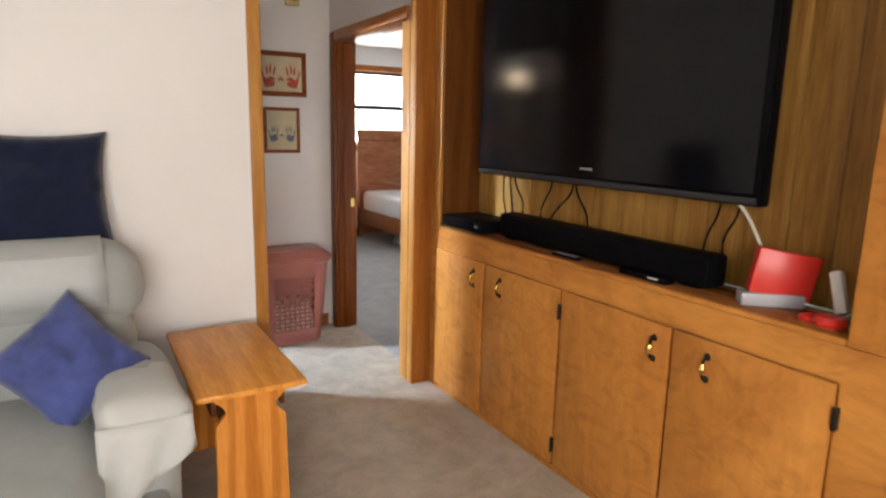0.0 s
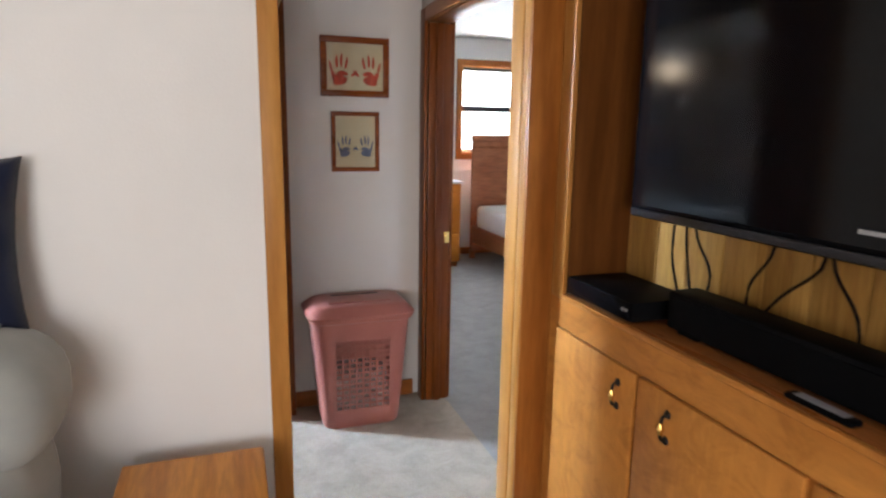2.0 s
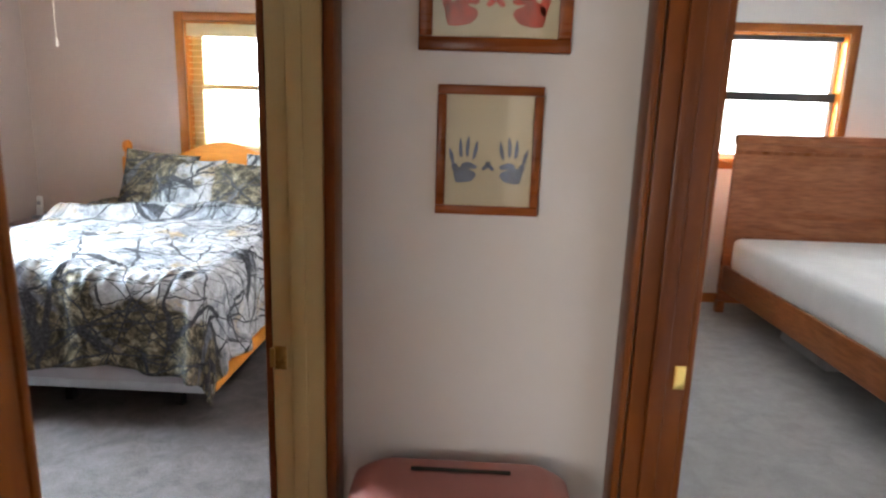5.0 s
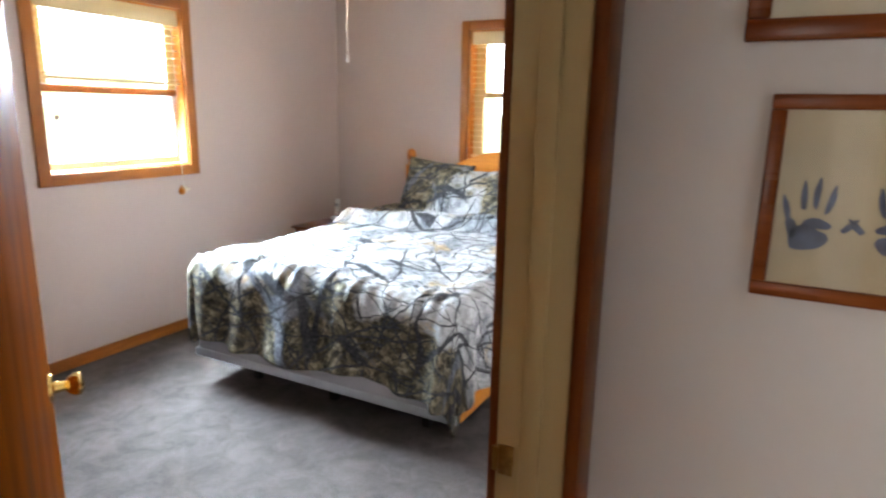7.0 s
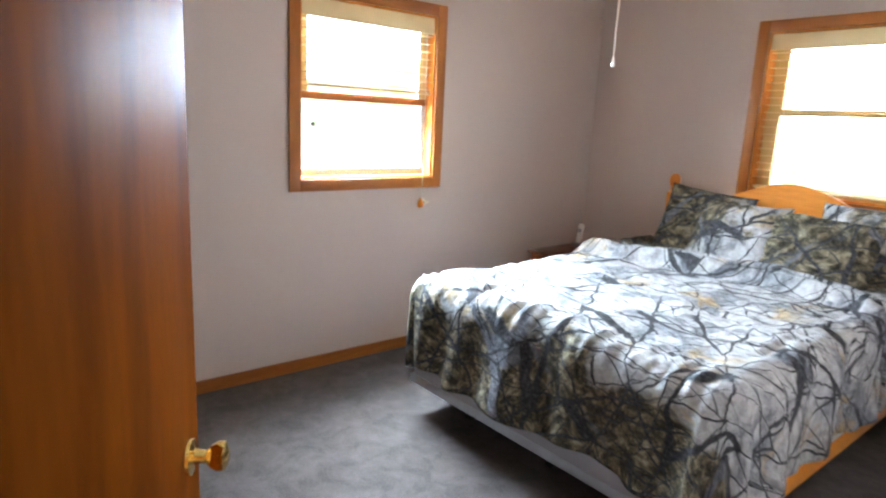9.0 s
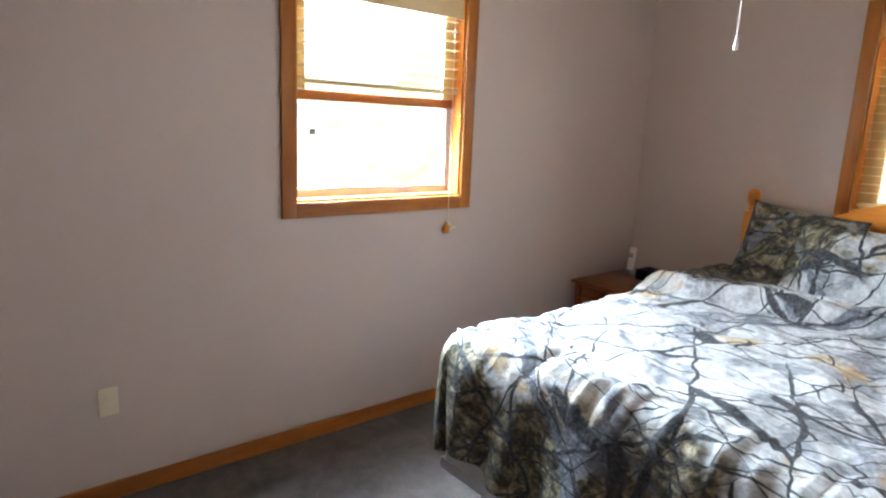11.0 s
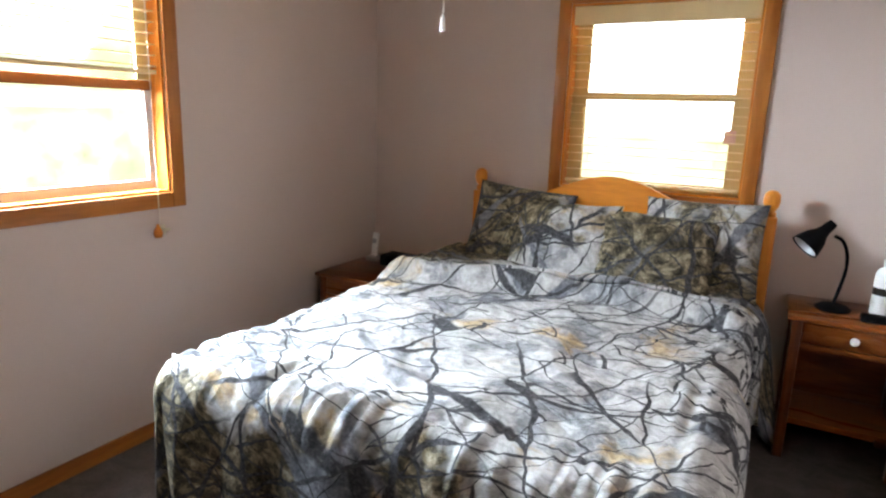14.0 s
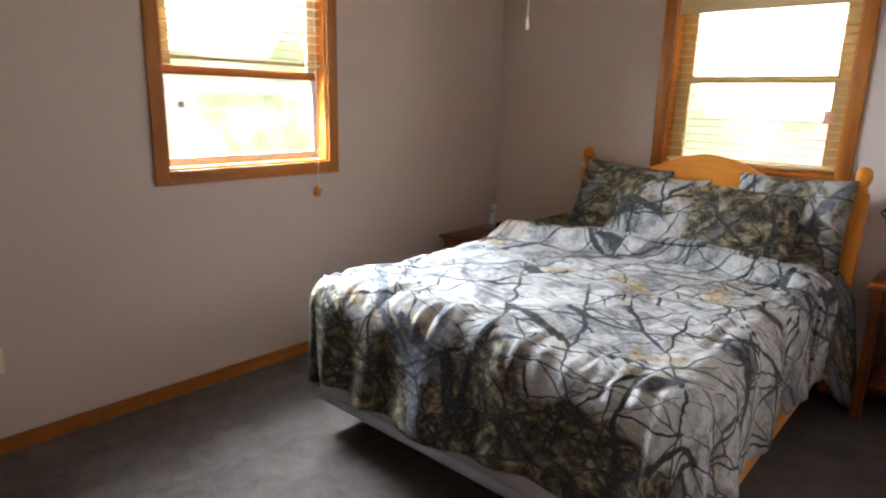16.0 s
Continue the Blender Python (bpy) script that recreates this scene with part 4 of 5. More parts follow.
def ring_points(hw, hd, r, cx=1.625, cy=4.435):
    pts = [(-0.13, -hd), (0.13, -hd)]
    for a0, sx, sy in ((-90, 1, -1), (0, 1, 1), (90, -1, 1), (180, -1, -1)):
        pts += [(sx * (hw - r) + r * math.cos(radians(a0 + 22.5 * k)), sy * (hd - r) + r * math.sin(radians(a0 + 22.5 * k))) for k in range(5)]
    return [(cx + 1.07 * x, cy - 0.01 + 1.07 * y) for x, y in pts]


def shell(levels, skip=None):
    bm = bmesh.new()
    rings = [[bm.verts.new((x, y, z)) for x, y in ring_points(hw, hd, r)] for z, hw, hd, r in levels]
    n = len(rings[0])
    for k, (a, b) in enumerate(zip(rings, rings[1:])):
        for i in range(n):
            if skip and i == 0 and k == skip:
                continue
            bm.faces.new((a[i], a[(i + 1) % n], b[(i + 1) % n], b[i]))
    return bm, rings


bm, rings = shell([(0.0, 0.175, 0.115, 0.05), (0.012, 0.185, 0.122, 0.055), (0.10, 0.192, 0.127, 0.055), (0.47, 0.222, 0.147, 0.055), (0.565, 0.23, 0.152, 0.055), (0.57, 0.245, 0.162, 0.06), (0.585, 0.247, 0.163, 0.06)], 2)
bm.faces.new(rings[0][::-1])
body = part("body", bm, M["basket"], ham)
body.modifiers.new("thickness", "SOLIDIFY").thickness = 0.004
bm, rings = shell([(0.586, 0.252, 0.168, 0.06), (0.602, 0.255, 0.17, 0.06), (0.612, 0.245, 0.16, 0.055), (0.642, 0.215, 0.132, 0.05), (0.648, 0.20, 0.12, 0.045)])
bm.faces.new(rings[-1])
bm.faces.new(rings[0][::-1])
part("lid", bm, M["basket"], ham, "domed rose lid")
part("lid_slot", boxes((1.50, 1.75, 4.50, 4.516, 0.6475, 0.650)), M["dark_metal"], ham)
part("lid_rib", boxes((1.47, 1.78, 4.345, 4.352, 0.647, 0.653)), M["basket"], ham)


def front_y(z):
    return 4.425 - 1.07 * (0.127 + 0.020 * (z - 0.10) / 0.37)


lat = bmesh.new()
cols, rows = 8, 13
for i in range(cols + 1):
    x = 1.486 + 0.278 * i / cols
    for z0, z1 in ((0.10, 0.285), (0.285, 0.47)):
        a = box(lat, x - 0.005, x + 0.005, front_y(z0 * 0.5 + z1 * 0.5) - 0.004, front_y(z0 * 0.5 + z1 * 0.5) + 0.004, z0, z1)
for j in range(rows + 1):
    z = 0.10 + 0.37 * j / rows
    box(lat, 1.484, 1.766, front_y(z) - 0.003, front_y(z) + 0.003, z - 0.0045, z + 0.0045)
for i in range(cols):
    for j in range(rows):
        if (i + j) % 2:
            z, x = 0.10 + 0.37 * (j + 0.5) / rows, 1.486 + 0.278 * (i + 0.5) / cols
            box(lat, x - 0.003, x + 0.003, front_y(z) - 0.002, front_y(z) + 0.002, z - 0.014, z + 0.014)
part("lattice", lat, M["basket"], ham, "pierced lattice panel")
lau = soft_box(1.47, 1.78, 4.345, 4.53, 0.02, 0.30, 0.05, 0.0, 5, 11, 0.04)
solo("laundry", lau, M["clothes"], "crumpled pale laundry inside the hamper", "laundry", smooth=0)


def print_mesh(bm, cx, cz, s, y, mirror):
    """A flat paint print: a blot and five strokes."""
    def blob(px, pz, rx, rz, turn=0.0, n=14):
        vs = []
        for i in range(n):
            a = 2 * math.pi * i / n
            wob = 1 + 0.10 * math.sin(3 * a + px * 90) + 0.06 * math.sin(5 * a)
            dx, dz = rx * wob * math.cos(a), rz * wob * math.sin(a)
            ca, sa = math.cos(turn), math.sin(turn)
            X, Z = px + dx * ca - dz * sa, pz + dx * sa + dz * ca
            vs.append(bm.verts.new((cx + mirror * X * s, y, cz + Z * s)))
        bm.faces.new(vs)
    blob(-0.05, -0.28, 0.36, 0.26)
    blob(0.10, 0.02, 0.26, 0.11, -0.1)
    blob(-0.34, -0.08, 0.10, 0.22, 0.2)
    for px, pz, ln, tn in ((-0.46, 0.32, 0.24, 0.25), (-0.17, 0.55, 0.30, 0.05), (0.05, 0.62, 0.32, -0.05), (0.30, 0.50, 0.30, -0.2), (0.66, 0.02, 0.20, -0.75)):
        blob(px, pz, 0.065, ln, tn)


def picture(name, x0, x1, z0, z1, fw, ink, label):
    y = 4.618
    e = thing(name, ((x0 + x1) / 2, y, z0), label, "picture", "framed prints in the hall")
    f = part("frame", boxes((x0, x1, y - 0.018, y, z1 - fw, z1), (x0, x1, y - 0.018, y, z0, z0 + fw), (x0, x0 + fw, y - 0.018, y, z0 + fw, z1 - fw), (x1 - fw, x1, y - 0.018, y, z0 + fw, z1 - fw), bevel=0.003), M["frame_wood"], e)
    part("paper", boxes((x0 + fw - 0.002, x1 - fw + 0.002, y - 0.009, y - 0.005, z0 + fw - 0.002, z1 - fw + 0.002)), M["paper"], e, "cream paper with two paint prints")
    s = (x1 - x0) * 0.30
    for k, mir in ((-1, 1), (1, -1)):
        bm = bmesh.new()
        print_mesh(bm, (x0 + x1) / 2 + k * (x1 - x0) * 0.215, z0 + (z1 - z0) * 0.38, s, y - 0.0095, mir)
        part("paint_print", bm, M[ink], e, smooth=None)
    g = part("pane", boxes((x0 + fw - 0.001, x1 - fw + 0.001, y - 0.0145, y - 0.0125, z0 + fw - 0.001, z1 - fw + 0.001)), M["glass_clear"], e)
    g.visible_shadow = False


cl = Mat("picture_glass", 0.03)
cl.b.inputs["Transmission Weight"].default_value = 1.0
cl.b.inputs["IOR"].default_value = 1.45
M["glass_clear"] = cl.m
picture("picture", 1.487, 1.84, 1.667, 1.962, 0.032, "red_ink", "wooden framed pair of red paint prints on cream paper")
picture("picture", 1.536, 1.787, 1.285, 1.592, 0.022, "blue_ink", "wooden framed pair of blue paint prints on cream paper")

chime = thing("chime_box", (1.75, 4.60, 2.26), "small tan chime box high on the hall wall", "chime box")
part("cover", boxes((1.705, 1.795, 4.575, 4.619, 2.26, 2.43), bevel=0.006), M["sash_tan"], chime)
for z in (2.29, 2.305, 2.32):
    part("slot", boxes((1.72, 1.78, 4.5735, 4.5748, z, z + 0.005)), M["dark_metal"], chime)

# ---------------------------------------------------------------- bedroom: bed
BX0, BX1, BY0, BY1 = -1.27, 0.40, 5.84, 8.05
bed = thing("bed", (-0.44, 6.95, 0), "wide bed with orange pine headboard and posts", "bed")


def arched_board():
    """The headboard panel, its top edge rising in a shallow arch."""
    bm = bmesh.new()
    n = 28
    lo, hi = [], []
    for i in range(n + 1):
        u = 2 * i / n - 1
        x = -0.375 + u * 0.755
        top = 1.09 + 0.17 * (0.5 + 0.5 * math.cos(math.pi * min(1, abs(u) * 1.25)))
        lo.append([bm.verts.new((x, y, 0.35)) for y in (8.055, 8.085)])
        hi.append([bm.verts.new((x, y, top)) for y in (8.055, 8.085)])
    for i in range(n):
        bm.faces.new((lo[i][0], lo[i + 1][0], hi[i + 1][0], hi[i][0]))
        bm.faces.new((lo[i][1], hi[i][1], hi[i + 1][1], lo[i + 1][1]))
        bm.faces.new((hi[i][0], hi[i + 1][0], hi[i + 1][1], hi[i][1]))
        bm.faces.new((lo[i][0], lo[i][1], lo[i + 1][1], lo[i + 1][0]))
    for k in (0, n):
        bm.faces.new((lo[k][0], hi[k][0], hi[k][1], lo[k][1]))
    return bm


part("headboard", arched_board(), M["pine"], bed)
for x in (-1.17, 0.42):
    bm = boxes((x - 0.036, x + 0.036, 8.035, 8.107, 0, 1.12), bevel=0.008)
    lathe(bm, [(0.026, 1.12), (0.030, 1.135), (0.022, 1.15), (0.034, 1.17), (0.040, 1.20), (0.036, 1.232), (0.018, 1.25), (0.0, 1.253)], (x, 8.07, 0))
    part("bedpost", bm, M["pine_z"], bed, "turned pine bedpost")
part("side_rail", boxes((0.385, 0.41, 5.90, 8.034, 0.15, 0.235), bevel=0.004), M["pine"], bed)
part("side_rail", boxes((-1.28, -1.255, 5.90, 8.034, 0.15, 0.235), bevel=0.004), M["pine"], bed)
part("foot_rail", boxes((-1.28, 0.41, 5.845, 5.87, 0.16, 0.205), bevel=0.003), M["steel"], bed, "grey metal foot rail")
for x in (-1.0, -0.44, 0.15):
    for y in (6.05, 7.6):
        part("leg", boxes((x - 0.02, x + 0.02, y - 0.02, y + 0.02, 0.0, 0.17)), M["dark_metal"], bed)
part("box_spring", soft_box(BX0, BX1, BY0 + 0.01, BY1 - 0.01, 0.175, 0.41, 0.03, 0.004, 4, 21, 0.002), M["ticking"], bed, "grey cloth box spring")
part("mattress", soft_box(BX0, BX1, BY0 + 0.01, BY1 - 0.01, 0.412, 0.655, 0.06, 0.004, 4, 22, 0.003), M["white_cloth"], bed, "white mattress")


def comforter(which):
    """A quilt laid on the mattress: rounded over three sides, hanging in folds, tips at the corners."""
    bm = bmesh.new()
    R, top, cx, half, foot, head = 0.13, 0.755, -0.45, 0.765, 5.935, 7.93
    hang, step = 0.55, 0.018
    ns, nt = int((2 * half + 2 * hang) / step), int((head - foot + hang) / step)
    grid, flat = [], {}
    for i in range(ns + 1):
        s = -(half + hang) + (2 * half + 2 * hang) * i / ns
        col = []
        for j in range(nt + 1):
            t = -hang + (head - foot + hang) * j / nt
            ds, dt = max(0.0, abs(s) - half), max(0.0, -t)
            d = max(ds, dt) + (0.30 if s > 0 else 0.08) * min(ds, dt)
            flare = math.hypot(ds, dt)
            bx, by = cx + max(-half, min(half, s)), foot + max(0.0, t)
            nx, ny = (math.copysign(ds, s) / flare, -dt / flare) if d > 1e-6 else (0.0, 0.0)
            if d < R * math.pi / 2:
                a = d / R
                out, down = R * math.sin(a), R * (1 - math.cos(a))
            else:
                e = d - R * math.pi / 2
                out, down = R + 0.03 * e, R + e
            # folds that deepen towards the hem
            run = (by if abs(nx) > abs(ny) else bx) + (0.5 * (math.atan2(nx, -ny)) if d > 0 and ds > 0 and dt > 0 else 0)
            deep = min(1.0, d / 0.5) ** 1.3
            fold = math.sin(run * 21 + 2.2 * noise.noise(Vector((run * 1.7, 3.1, 0)))) * (0.018 + 0.03 * abs(noise.noise(Vector((run * 1.3, 8.0, 1)))))
            fold += 0.085 * noise.noise(Vector((run * 5.2 + d * 0.8, d * 1.6, 7.7)))
            out = max(out + fold * deep, min(out, 0.10))
            x, y, z = bx + nx * out, by + ny * out, top - down
            # puffs, creases and the ridge where the quilt is turned back
            p = Vector((s * 2.3, t * 2.3, 0.4))
            puff = 0.020 * noise.noise(p) + 0.012 * noise.noise(p * 2.7) + 0.006 * noise.noise(p * 6.1)
            puff += 0.007 * noise.noise(Vector((s * 1.3 + 0.6 * t, t * 13 + 1.2 * math.sin(s * 2), 6.0))) + 0.005 * noise.noise(Vector((s * 12 - 4 * t, t * 2.0, 1.0)))
            puff -= 0.024 * abs(noise.noise(Vector((s * 1.6 + t * 3.2, t * 0.9 - s, 2.0)))) ** 0.5
            ridge = t - 1.36 - 0.05 * math.sin(s * 3.0 + 0.7) - 0.05 * noise.noise(Vector((s * 2.4, 0, 5)))
            puff += 0.060 * math.exp(-((ridge / 0.06) ** 2)) + 0.030 * (1 if ridge > 0 else math.exp(-((ridge / 0.05) ** 2)))
            gather = (0.010 * noise.noise(Vector((run * 24, t * 1.5 + s * 1.5, 4.0))) + 0.018 * noise.noise(Vector((run * 42 + 2 * d, t * 2.0 + s * 2.0, 9.0)))) * math.exp(-(((d if d > 0 else -min(half - abs(s), max(t, 0.0))) - 0.03) / 0.16) ** 2)
            z, y, x = z + gather, y + ny * gather, x + nx * gather
            k = max(0.0, 1 - d / 0.25)
            z += puff * k + 0.02 * (1 - min(1.0, (s / half) ** 2)) * k
            # a shallow uneven hem
            z += 0.03 * noise.noise(Vector((run * 3.0, 9, 1))) * deep
            if s > half and t > 1.55:
                z -= 0.30 * min(1, ds / hang) * min(1, (t - 1.55) / 0.4)
                x += 0.09 * min(1, ds / hang) * min(1, (t - 1.55) / 0.4)
            col.append(bm.verts.new((x, y, max(z, 0.03))))
            flat[col[-1]] = (s, t)
        grid.append(col)
    split = int((hang + 1.40) / (head - foot + hang) * nt)
    first, second = (0, split), (split, nt)
    a0, a1 = first if which == 0 else second
    for a, b in zip(grid, grid[1:]):
        for j in range(a0, a1):
            bm.faces.new((a[j], b[j], b[j + 1], a[j + 1]))
    lay_flat(bm, flat)
    bmesh.ops.delete(bm, geom=[v for v in bm.verts if not v.link_faces], context="VERTS")
    return bm


quilt = thing("comforter", (-0.45, 6.9, 0.66), "puffy woodland-print comforter hanging over the bed", "comforter")
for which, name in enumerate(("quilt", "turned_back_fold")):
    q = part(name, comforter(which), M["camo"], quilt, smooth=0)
    q.modifiers.new("thickness", "SOLIDIFY").thickness = 0.016


def sham(x, y, z, lean, turn, roll, seed, w=0.66, h=0.50, th=0.20):
    m = Matrix.Translation((x, y, z)) @ Euler((radians(-lean), radians(roll), radians(turn))).to_matrix().to_4x4()
    solo("pillow", placed(cushion(w, h, th, 0.05, 26, 0.010, seed), m), M["camo_pillow"], "woodland-print pillow propped against the headboard", "pillow", "pillows on the bed", smooth=0)


sham(-0.84, 7.89, 0.94, 22, 4, 5, 1.0, 0.58, 0.50)
sham(-0.53, 7.71, 0.92, 32, -8, -3, 4.0, 0.58, 0.48)
sham(0.13, 7.90, 0.95, 22, -2, -1, 7.0, 0.58, 0.50)
sham(-0.06, 7.70, 0.91, 34, 8, 3, 11.0, 0.58, 0.48)


# ---------------------------------------------------------------- bedroom: nightstands and what stands on them
def nightstand(x0, x1, y0, y1, z, label, drawer=0.10, open_below=True):
    e = thing("nightstand", ((x0 + x1) / 2, (y0 + y1) / 2, 0), label, "nightstand", "nightstands beside the bed")
    part("top", boxes((x0 - 0.02, x1 + 0.02, y0 - 0.02, y1, z - 0.022, z), bevel=0.005), M["nightstand"], e)
    for x in (x0, x1 - 0.045):
        for y in (y0, y1 - 0.05):
            part("leg", boxes((x, x + 0.045, y, y + 0.045, 0, z - 0.023), bevel=0.004), M["nightstand_z"], e)
    part("side_panel", boxes((x0 + 0.008, x0 + 0.022, y0 + 0.046, y1 - 0.051, z - drawer - 0.05, z - 0.023)), M["nightstand"], e)
    part("side_panel", boxes((x1 - 0.022, x1 - 0.008, y0 + 0.046, y1 - 0.051, z - drawer - 0.05, z - 0.023)), M["nightstand"], e)
    part("back_panel", boxes((x0 + 0.046, x1 - 0.046, y1 - 0.02, y1 - 0.008, 0.15, z - 0.023)), M["nightstand"], e)
    part("rail", boxes((x0 + 0.046, x1 - 0.046, y0 + 0.006, y0 + 0.026, z - drawer - 0.055, z - drawer - 0.03)), M["nightstand"], e)
    d = part("drawer", boxes((x0 + 0.05, x1 - 0.05, y0 + 0.002, y0 + 0.02, z - drawer - 0.027, z - 0.026), bevel=0.004), M["nightstand"], e)
    part("knob", lathe(bmesh.new(), [(0.008, 0.0), (0.008, 0.012), (0.018, 0.018), (0.019, 0.026), (0.0, 0.031)], ((x0 + x1) / 2, y0 + 0.002, z - drawer / 2 - 0.026), 16, Euler((radians(90), 0, 0)).to_matrix().to_4x4()), M["white_plastic"], d, "round white knob")
    part("shelf", boxes((x0 + 0.046, x1 - 0.046, y0 + 0.005, y1 - 0.021, 0.19, 0.21)), M["nightstand"], e)
    return e


nightstand(0.575, 1.075, 7.79, 8.20, 0.715, "red-brown wooden nightstand with one drawer and open shelf")
nightstand(-1.96, -1.42, 7.48, 8.14, 0.60, "red-brown wooden nightstand in the bedroom corner")

lamp = thing("desk_lamp", (0.74, 8.0, 0.715), "black gooseneck desk lamp on the nightstand", "lamp")
part("base", lathe(bmesh.new(), [(0.0, 0.0), (0.075, 0.0), (0.078, 0.008), (0.06, 0.022), (0.02, 0.03), (0.0, 0.031)], (0.74, 8.0, 0.715)), M["black"], lamp)
part("gooseneck", tube(bmesh.new(), [(0.74, 8.0, 0.745), (0.755, 8.0, 0.825), (0.768, 8.0, 0.915), (0.76, 7.995, 0.995), (0.735, 7.99, 1.05), (0.70, 7.985, 1.07)], 0.008), M["black"], lamp)
axis = Vector((-0.62, -0.35, -0.70)).normalized()
turn = axis.to_track_quat("Z", "Y").to_matrix().to_4x4()
part("shade", lathe(bmesh.new(), [(0.0, -0.02), (0.022, -0.018), (0.026, 0.03), (0.034, 0.055), (0.052, 0.085), (0.066, 0.135), (0.068, 0.15), (0.062, 0.147), (0.048, 0.09), (0.0, 0.06)], (0.675, 7.985, 1.115), 24, turn), M["black"], lamp, "black metal cone shade")
part("reflector", lathe(bmesh.new(), [(0.0, 0.075), (0.046, 0.095), (0.060, 0.144), (0.058, 0.146), (0.044, 0.10), (0.0, 0.08)], (0.675, 7.985, 1.115), 24, turn), M["silver"], lamp, "pale inner reflector")
lotion = thing("lotion_bottle", (0.93, 8.02, 0.715), "white lotion bottle with a dark label", "bottle")
part("bottle", lathe(bmesh.new(), [(0.0, 0.0), (0.040, 0.0), (0.044, 0.01), (0.044, 0.19), (0.036, 0.215), (0.018, 0.228), (0.018, 0.24), (0.0, 0.241)], (0.93, 8.02, 0.715)), M["white_plastic"], lotion)
part("cap", lathe(bmesh.new(), [(0.0, 0.24), (0.02, 0.24), (0.02, 0.265), (0.008, 0.27), (0.008, 0.295), (0.0, 0.297)], (0.93, 8.02, 0.715)), M["white_plastic"], lotion)
part("label", lathe(bmesh.new(), [(0.0, 0.10), (0.0448, 0.10), (0.0448, 0.135), (0.0, 0.135)], (0.93, 8.02, 0.715)), M["dark_metal"], lotion, "dark label band")
gl = boxes((0.84, 0.96, 7.84, 7.90, 0.715, 0.75), bevel=0.01)
solo("glasses_case", gl, M["black"], "small black case on the nightstand", "case")

phone = thing("cordless_phone", (-1.87, 7.93, 0.60), "white cordless phone standing in its cradle", "telephone")
part("cradle", boxes((-1.91, -1.83, 7.89, 7.97, 0.60, 0.632), bevel=0.008), M["grey_plastic"], phone)
hs = placed(boxes((-0.022, 0.022, -0.013, 0.013, 0.0, 0.165), bevel=0.008), Matrix.Translation((-1.87, 7.935, 0.618)) @ Euler((radians(-8), 0, 0)).to_matrix().to_4x4())
h = part("handset", hs, M["white_plastic"], phone, "white handset")
part("display", placed(boxes((-0.016, 0.016, -0.0145, -0.0132, 0.095, 0.125)), Matrix.Translation((-1.87, 7.935, 0.618)) @ Euler((radians(-8), 0, 0)).to_matrix().to_4x4()), M["grey_plastic"], h)
clock = thing("clock_radio", (-1.62, 7.90, 0.60), "low black clock radio on the nightstand", "clock radio")
part("case", boxes((-1.76, -1.48, 7.83, 7.98, 0.60, 0.672), bevel=0.012), M["black"], clock)
part("display", boxes((-1.70, -1.56, 7.8275, 7.8295, 0.62, 0.655)), M["black_gloss"], clock)

# ---------------------------------------------------------------- bedroom: wall details, door, ceiling light
for y, z in ((4.78, 0.42), (7.69, 0.42)):
    o = thing("outlet", (-2.055, y, z - 0.06), "ivory wall socket plate above the baseboard", "socket", "wall sockets")
    part("plate", boxes((-2.0595, -2.053, y - 0.036, y + 0.036, z - 0.058, z + 0.058), bevel=0.003), M["ivory"], o)
    for dz in (-0.022, 0.022):
        part("receptacle", boxes((-2.0528, -2.0505, y - 0.016, y + 0.016, z + dz - 0.013, z + dz + 0.013), bevel=0.002), M["ivory"], o)
cl_ = thing("blind_cord", (-2.04, 6.46, 1.0), "blind cord with a wooden tassel on a wall hook", "cord")
part("cord", tube(bmesh.new(), [(-2.040, 6.45, 2.07), (-2.038, 6.452, 1.5), (-2.038, 6.455, 1.02)], 0.0018, 6), M["cord"], cl_)
part("tassel", lathe(bmesh.new(), [(0.0, 0.032), (0.006, 0.032), (0.009, 0.018), (0.018, 0.004), (0.021, -0.014), (0.016, -0.030), (0.0, -0.033)], (-2.034, 6.440, 1.0), 14), M["pine_z"], cl_, "small turned wooden tassel")
hk = boxes((-2.0595, -2.050, 6.452, 6.492, 0.975, 1.022), bevel=0.003)
rod(hk, (-2.051, 6.472, 1.0), (-2.018, 6.472, 1.004), 0.008)
rod(hk, (-2.018, 6.458, 1.004), (-2.018, 6.490, 1.004), 0.007)
part("cleat", hk, M["ivory"], cl_, "ivory cord cleat")

EDGE, HINGE = Vector((0.10, 4.285, 0)), Vector((1.06, 3.70, 0))
way = (HINGE - EDGE).normalized()
length = (HINGE - EDGE).length
dm = Matrix.Translation(EDGE) @ Matrix.Rotation(math.atan2(way.y, way.x), 4, "Z")
door = thing("door_leaf", tuple(EDGE), "glossy dark-stained flush wooden door standing open", "door", kind="structure")
part("leaf", placed(boxes((0, length, -0.018, 0.018, 0.012, 2.03), bevel=0.002), dm), M["door"], door)
for sgn in (1, -1):
    prof = [(0.0, 0.0), (0.033, 0.0), (0.032, 0.006), (0.014, 0.010), (0.011, 0.03), (0.020, 0.038), (0.027, 0.05), (0.026, 0.062), (0.014, 0.068), (0.0, 0.069)]
    m = dm @ Matrix.Translation((0.065, sgn * 0.0182, 0.93)) @ Matrix.Rotation(radians(-90 * sgn), 4, "X")
    part("knob", lathe(bmesh.new(), prof, (0, 0, 0), 24, m), M["brass"], door, "polished brass door knob")
part("latch", placed(boxes((-0.002, 0.0, -0.012, 0.012, 0.90, 0.96)), dm), M["brass"], door)
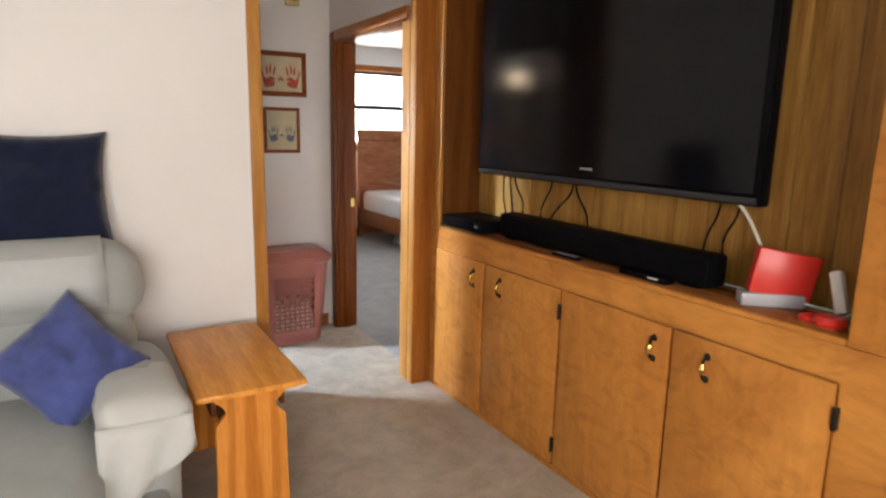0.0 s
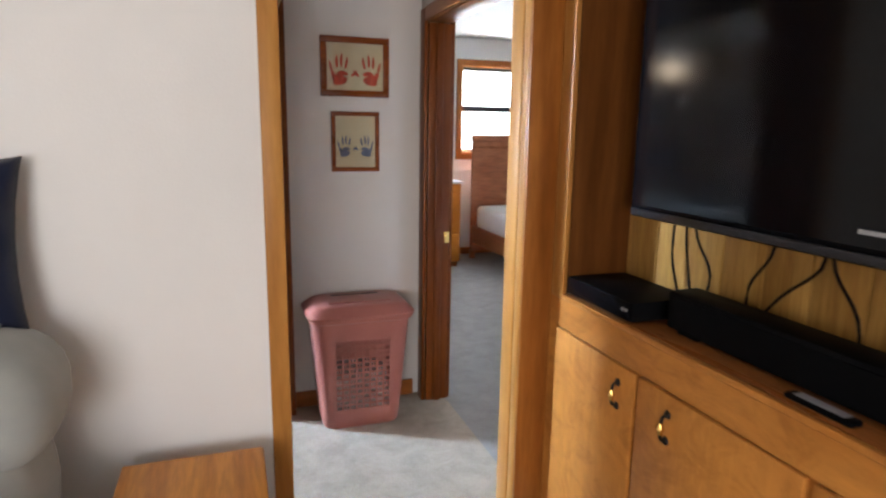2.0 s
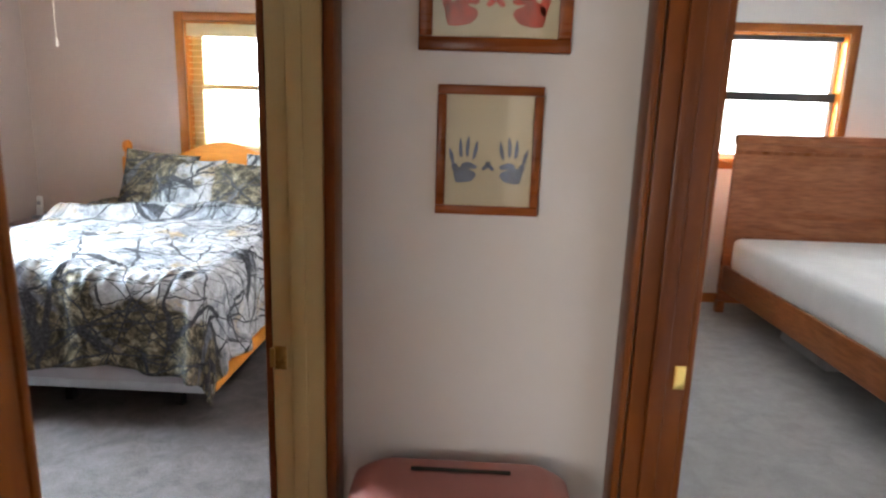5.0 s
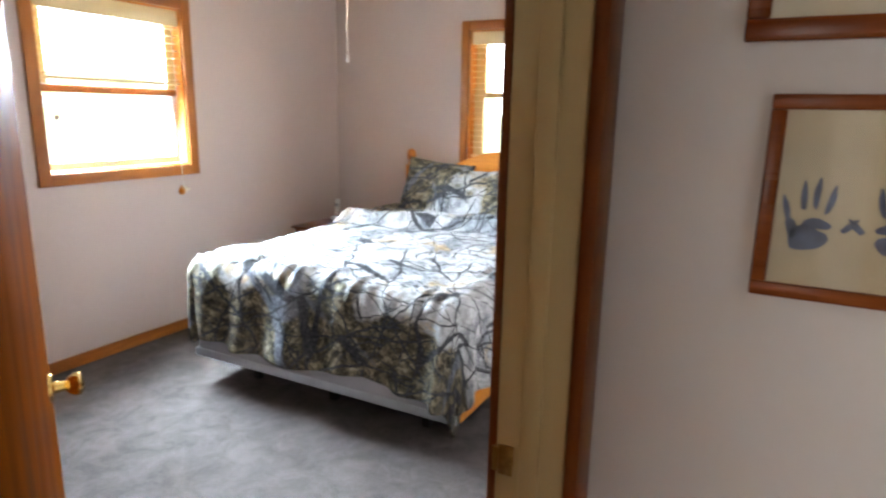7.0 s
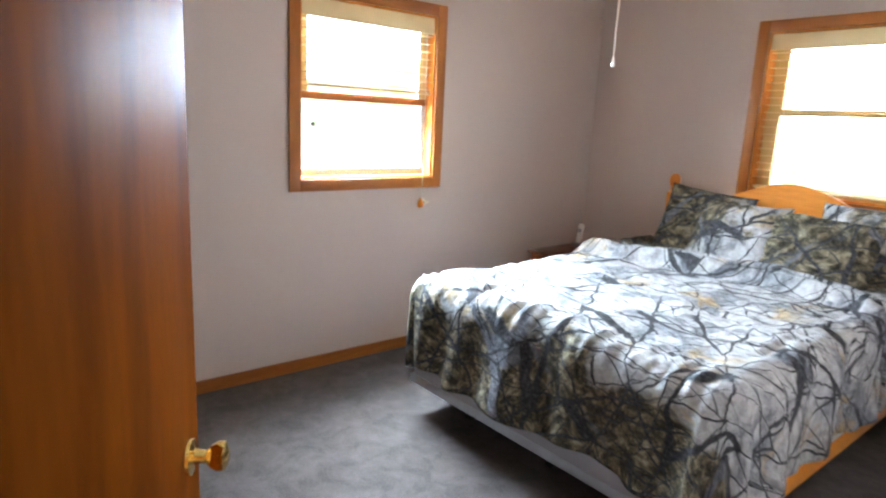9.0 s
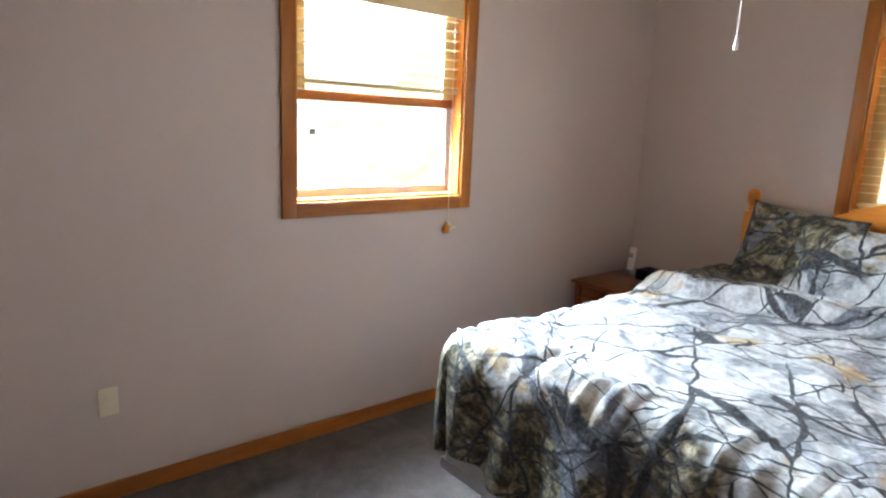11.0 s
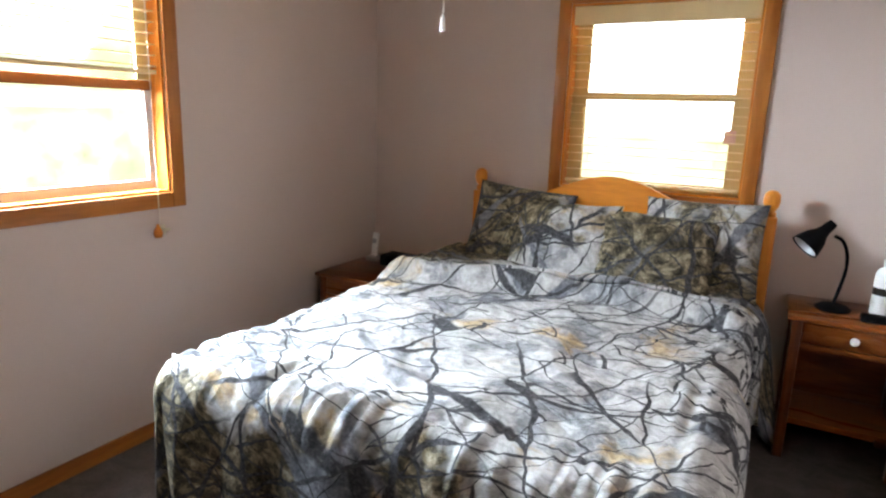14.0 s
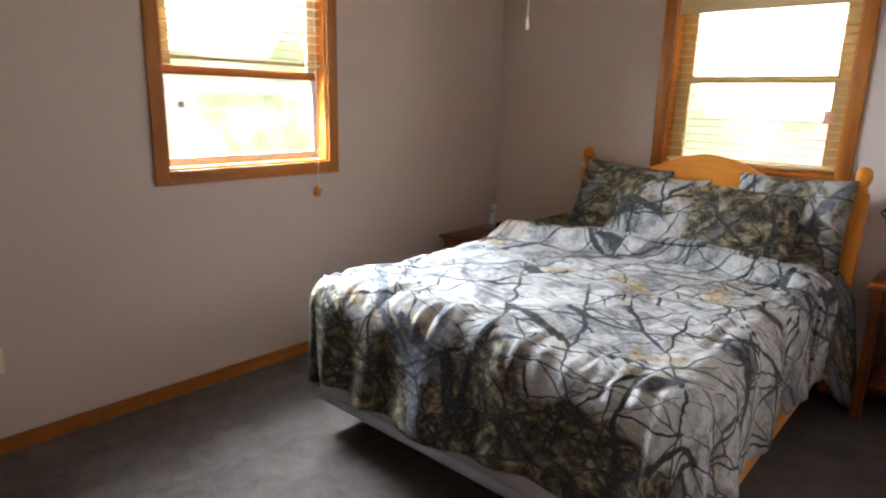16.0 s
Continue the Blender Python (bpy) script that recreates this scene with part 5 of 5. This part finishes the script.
for z in (0.25, 1.05, 1.8):
    part("hinge", placed(boxes((length - 0.002, length + 0.006, -0.02, 0.02, z, z + 0.09), bevel=0.002), dm), M["old_brass"], door)

fan = thing("ceiling_fixture", (-0.45, 6.32, H), "white glass ceiling light bowl with pull chains", "ceiling light")
part("canopy", lathe(bmesh.new(), [(0.0, 0.0), (0.075, 0.0), (0.07, -0.05), (0.02, -0.06), (0.02, -0.12), (0.10, -0.13), (0.11, -0.20), (0.06, -0.30), (0.0, -0.30)], (-0.45, 6.32, H - 0.001)), M["white_plastic"], fan)
part("glass_bowl", lathe(bmesh.new(), [(0.055, 0.0), (0.13, -0.012), (0.135, -0.04), (0.11, -0.085), (0.06, -0.11), (0.0, -0.118)], (-0.45, 6.32, H - 0.30)), M["lampglass"], fan, "frosted white glass bowl")
ch = tube(bmesh.new(), [(-0.462, 6.245, 2.2), (-0.462, 6.24, 2.0), (-0.462, 6.24, 1.85)], 0.0028, 6)
part("pull_chain", ch, M["cord"], fan, "thin pull chain")
part("chain_end", lathe(bmesh.new(), [(0.0, 0.045), (0.003, 0.042), (0.007, 0.012), (0.006, 0.0), (0.0, -0.002)], (-0.462, 6.24, 1.80), 12), M["milk"], fan)

# ---------------------------------------------------------------- second bedroom
gb = thing("guest_bed", (4.45, 7.1, 0), "bare bed with panelled cherry headboard and white mattress", "bed")
part("headboard", boxes((3.7, 5.26, 8.1, 8.145, 0.1, 1.40), bevel=0.006), M["cherry"], gb)
part("headboard_crest", placed(boxes((3.69, 5.27, -0.035, 0.035, -0.03, 0.055), bevel=0.02), Matrix.Translation((0, 8.125, 1.40)) @ Euler((radians(-12), 0, 0)).to_matrix().to_4x4()), M["cherry"], gb)
part("headboard_strip", boxes((3.7, 5.26, 8.092, 8.099, 1.30, 1.325)), M["cherry_y"], gb)
for x in (3.7, 5.2):
    part("leg", boxes((x, x + 0.06, 8.1, 8.16, 0, 0.099)), M["cherry_y"], gb)
for x in (3.71, 5.21):
    part("side_rail", boxes((x, x + 0.03, 5.92, 8.099, 0.20, 0.40), bevel=0.005), M["cherry_y"], gb)
part("footboard", boxes((3.7, 5.26, 5.88, 5.92, 0.0, 0.55), bevel=0.006), M["cherry"], gb)
part("slat_base", boxes((3.742, 5.208, 5.93, 8.09, 0.28, 0.36)), M["dark_metal"], gb)
part("mattress", soft_box(3.745, 5.205, 5.94, 8.085, 0.362, 0.64, 0.06, 0.012, 4, 31, 0.004), M["white_cloth"], gb, "bare white mattress")
stb = thing("storage_box", (4.05, 7.2, 0), "pale plastic storage boxes pushed under the bed", "storage box")
part("tub", boxes((3.93, 4.4, 6.9, 7.5, 0.0, 0.13), bevel=0.01), M["grey_plastic"], stb)
part("lid", boxes((3.92, 4.41, 6.89, 7.51, 0.131, 0.15), bevel=0.005), M["white_plastic"], stb)
dr = thing("dresser", (3.2, 8.0, 0), "honey wood dresser with a pale top", "dresser")
part("body", boxes((2.90, 3.42, 7.72, 8.36, 0.06, 0.93), bevel=0.005), M["pine_z"], dr)
part("top", boxes((2.88, 3.44, 7.69, 8.37, 0.931, 0.955), bevel=0.005), M["white_cloth"], dr)
part("plinth", boxes((2.92, 3.40, 7.74, 8.34, 0.0, 0.059)), M["nightstand"], dr)
for z in (0.12, 0.39, 0.66):
    d = part("drawer", boxes((2.92, 3.40, 7.704, 7.719, z, z + 0.25), bevel=0.004), M["pine"], dr)
    part("knob", rod(bmesh.new(), (3.16, 7.703, z + 0.125), (3.16, 7.685, z + 0.125), 0.014), M["old_brass"], d)
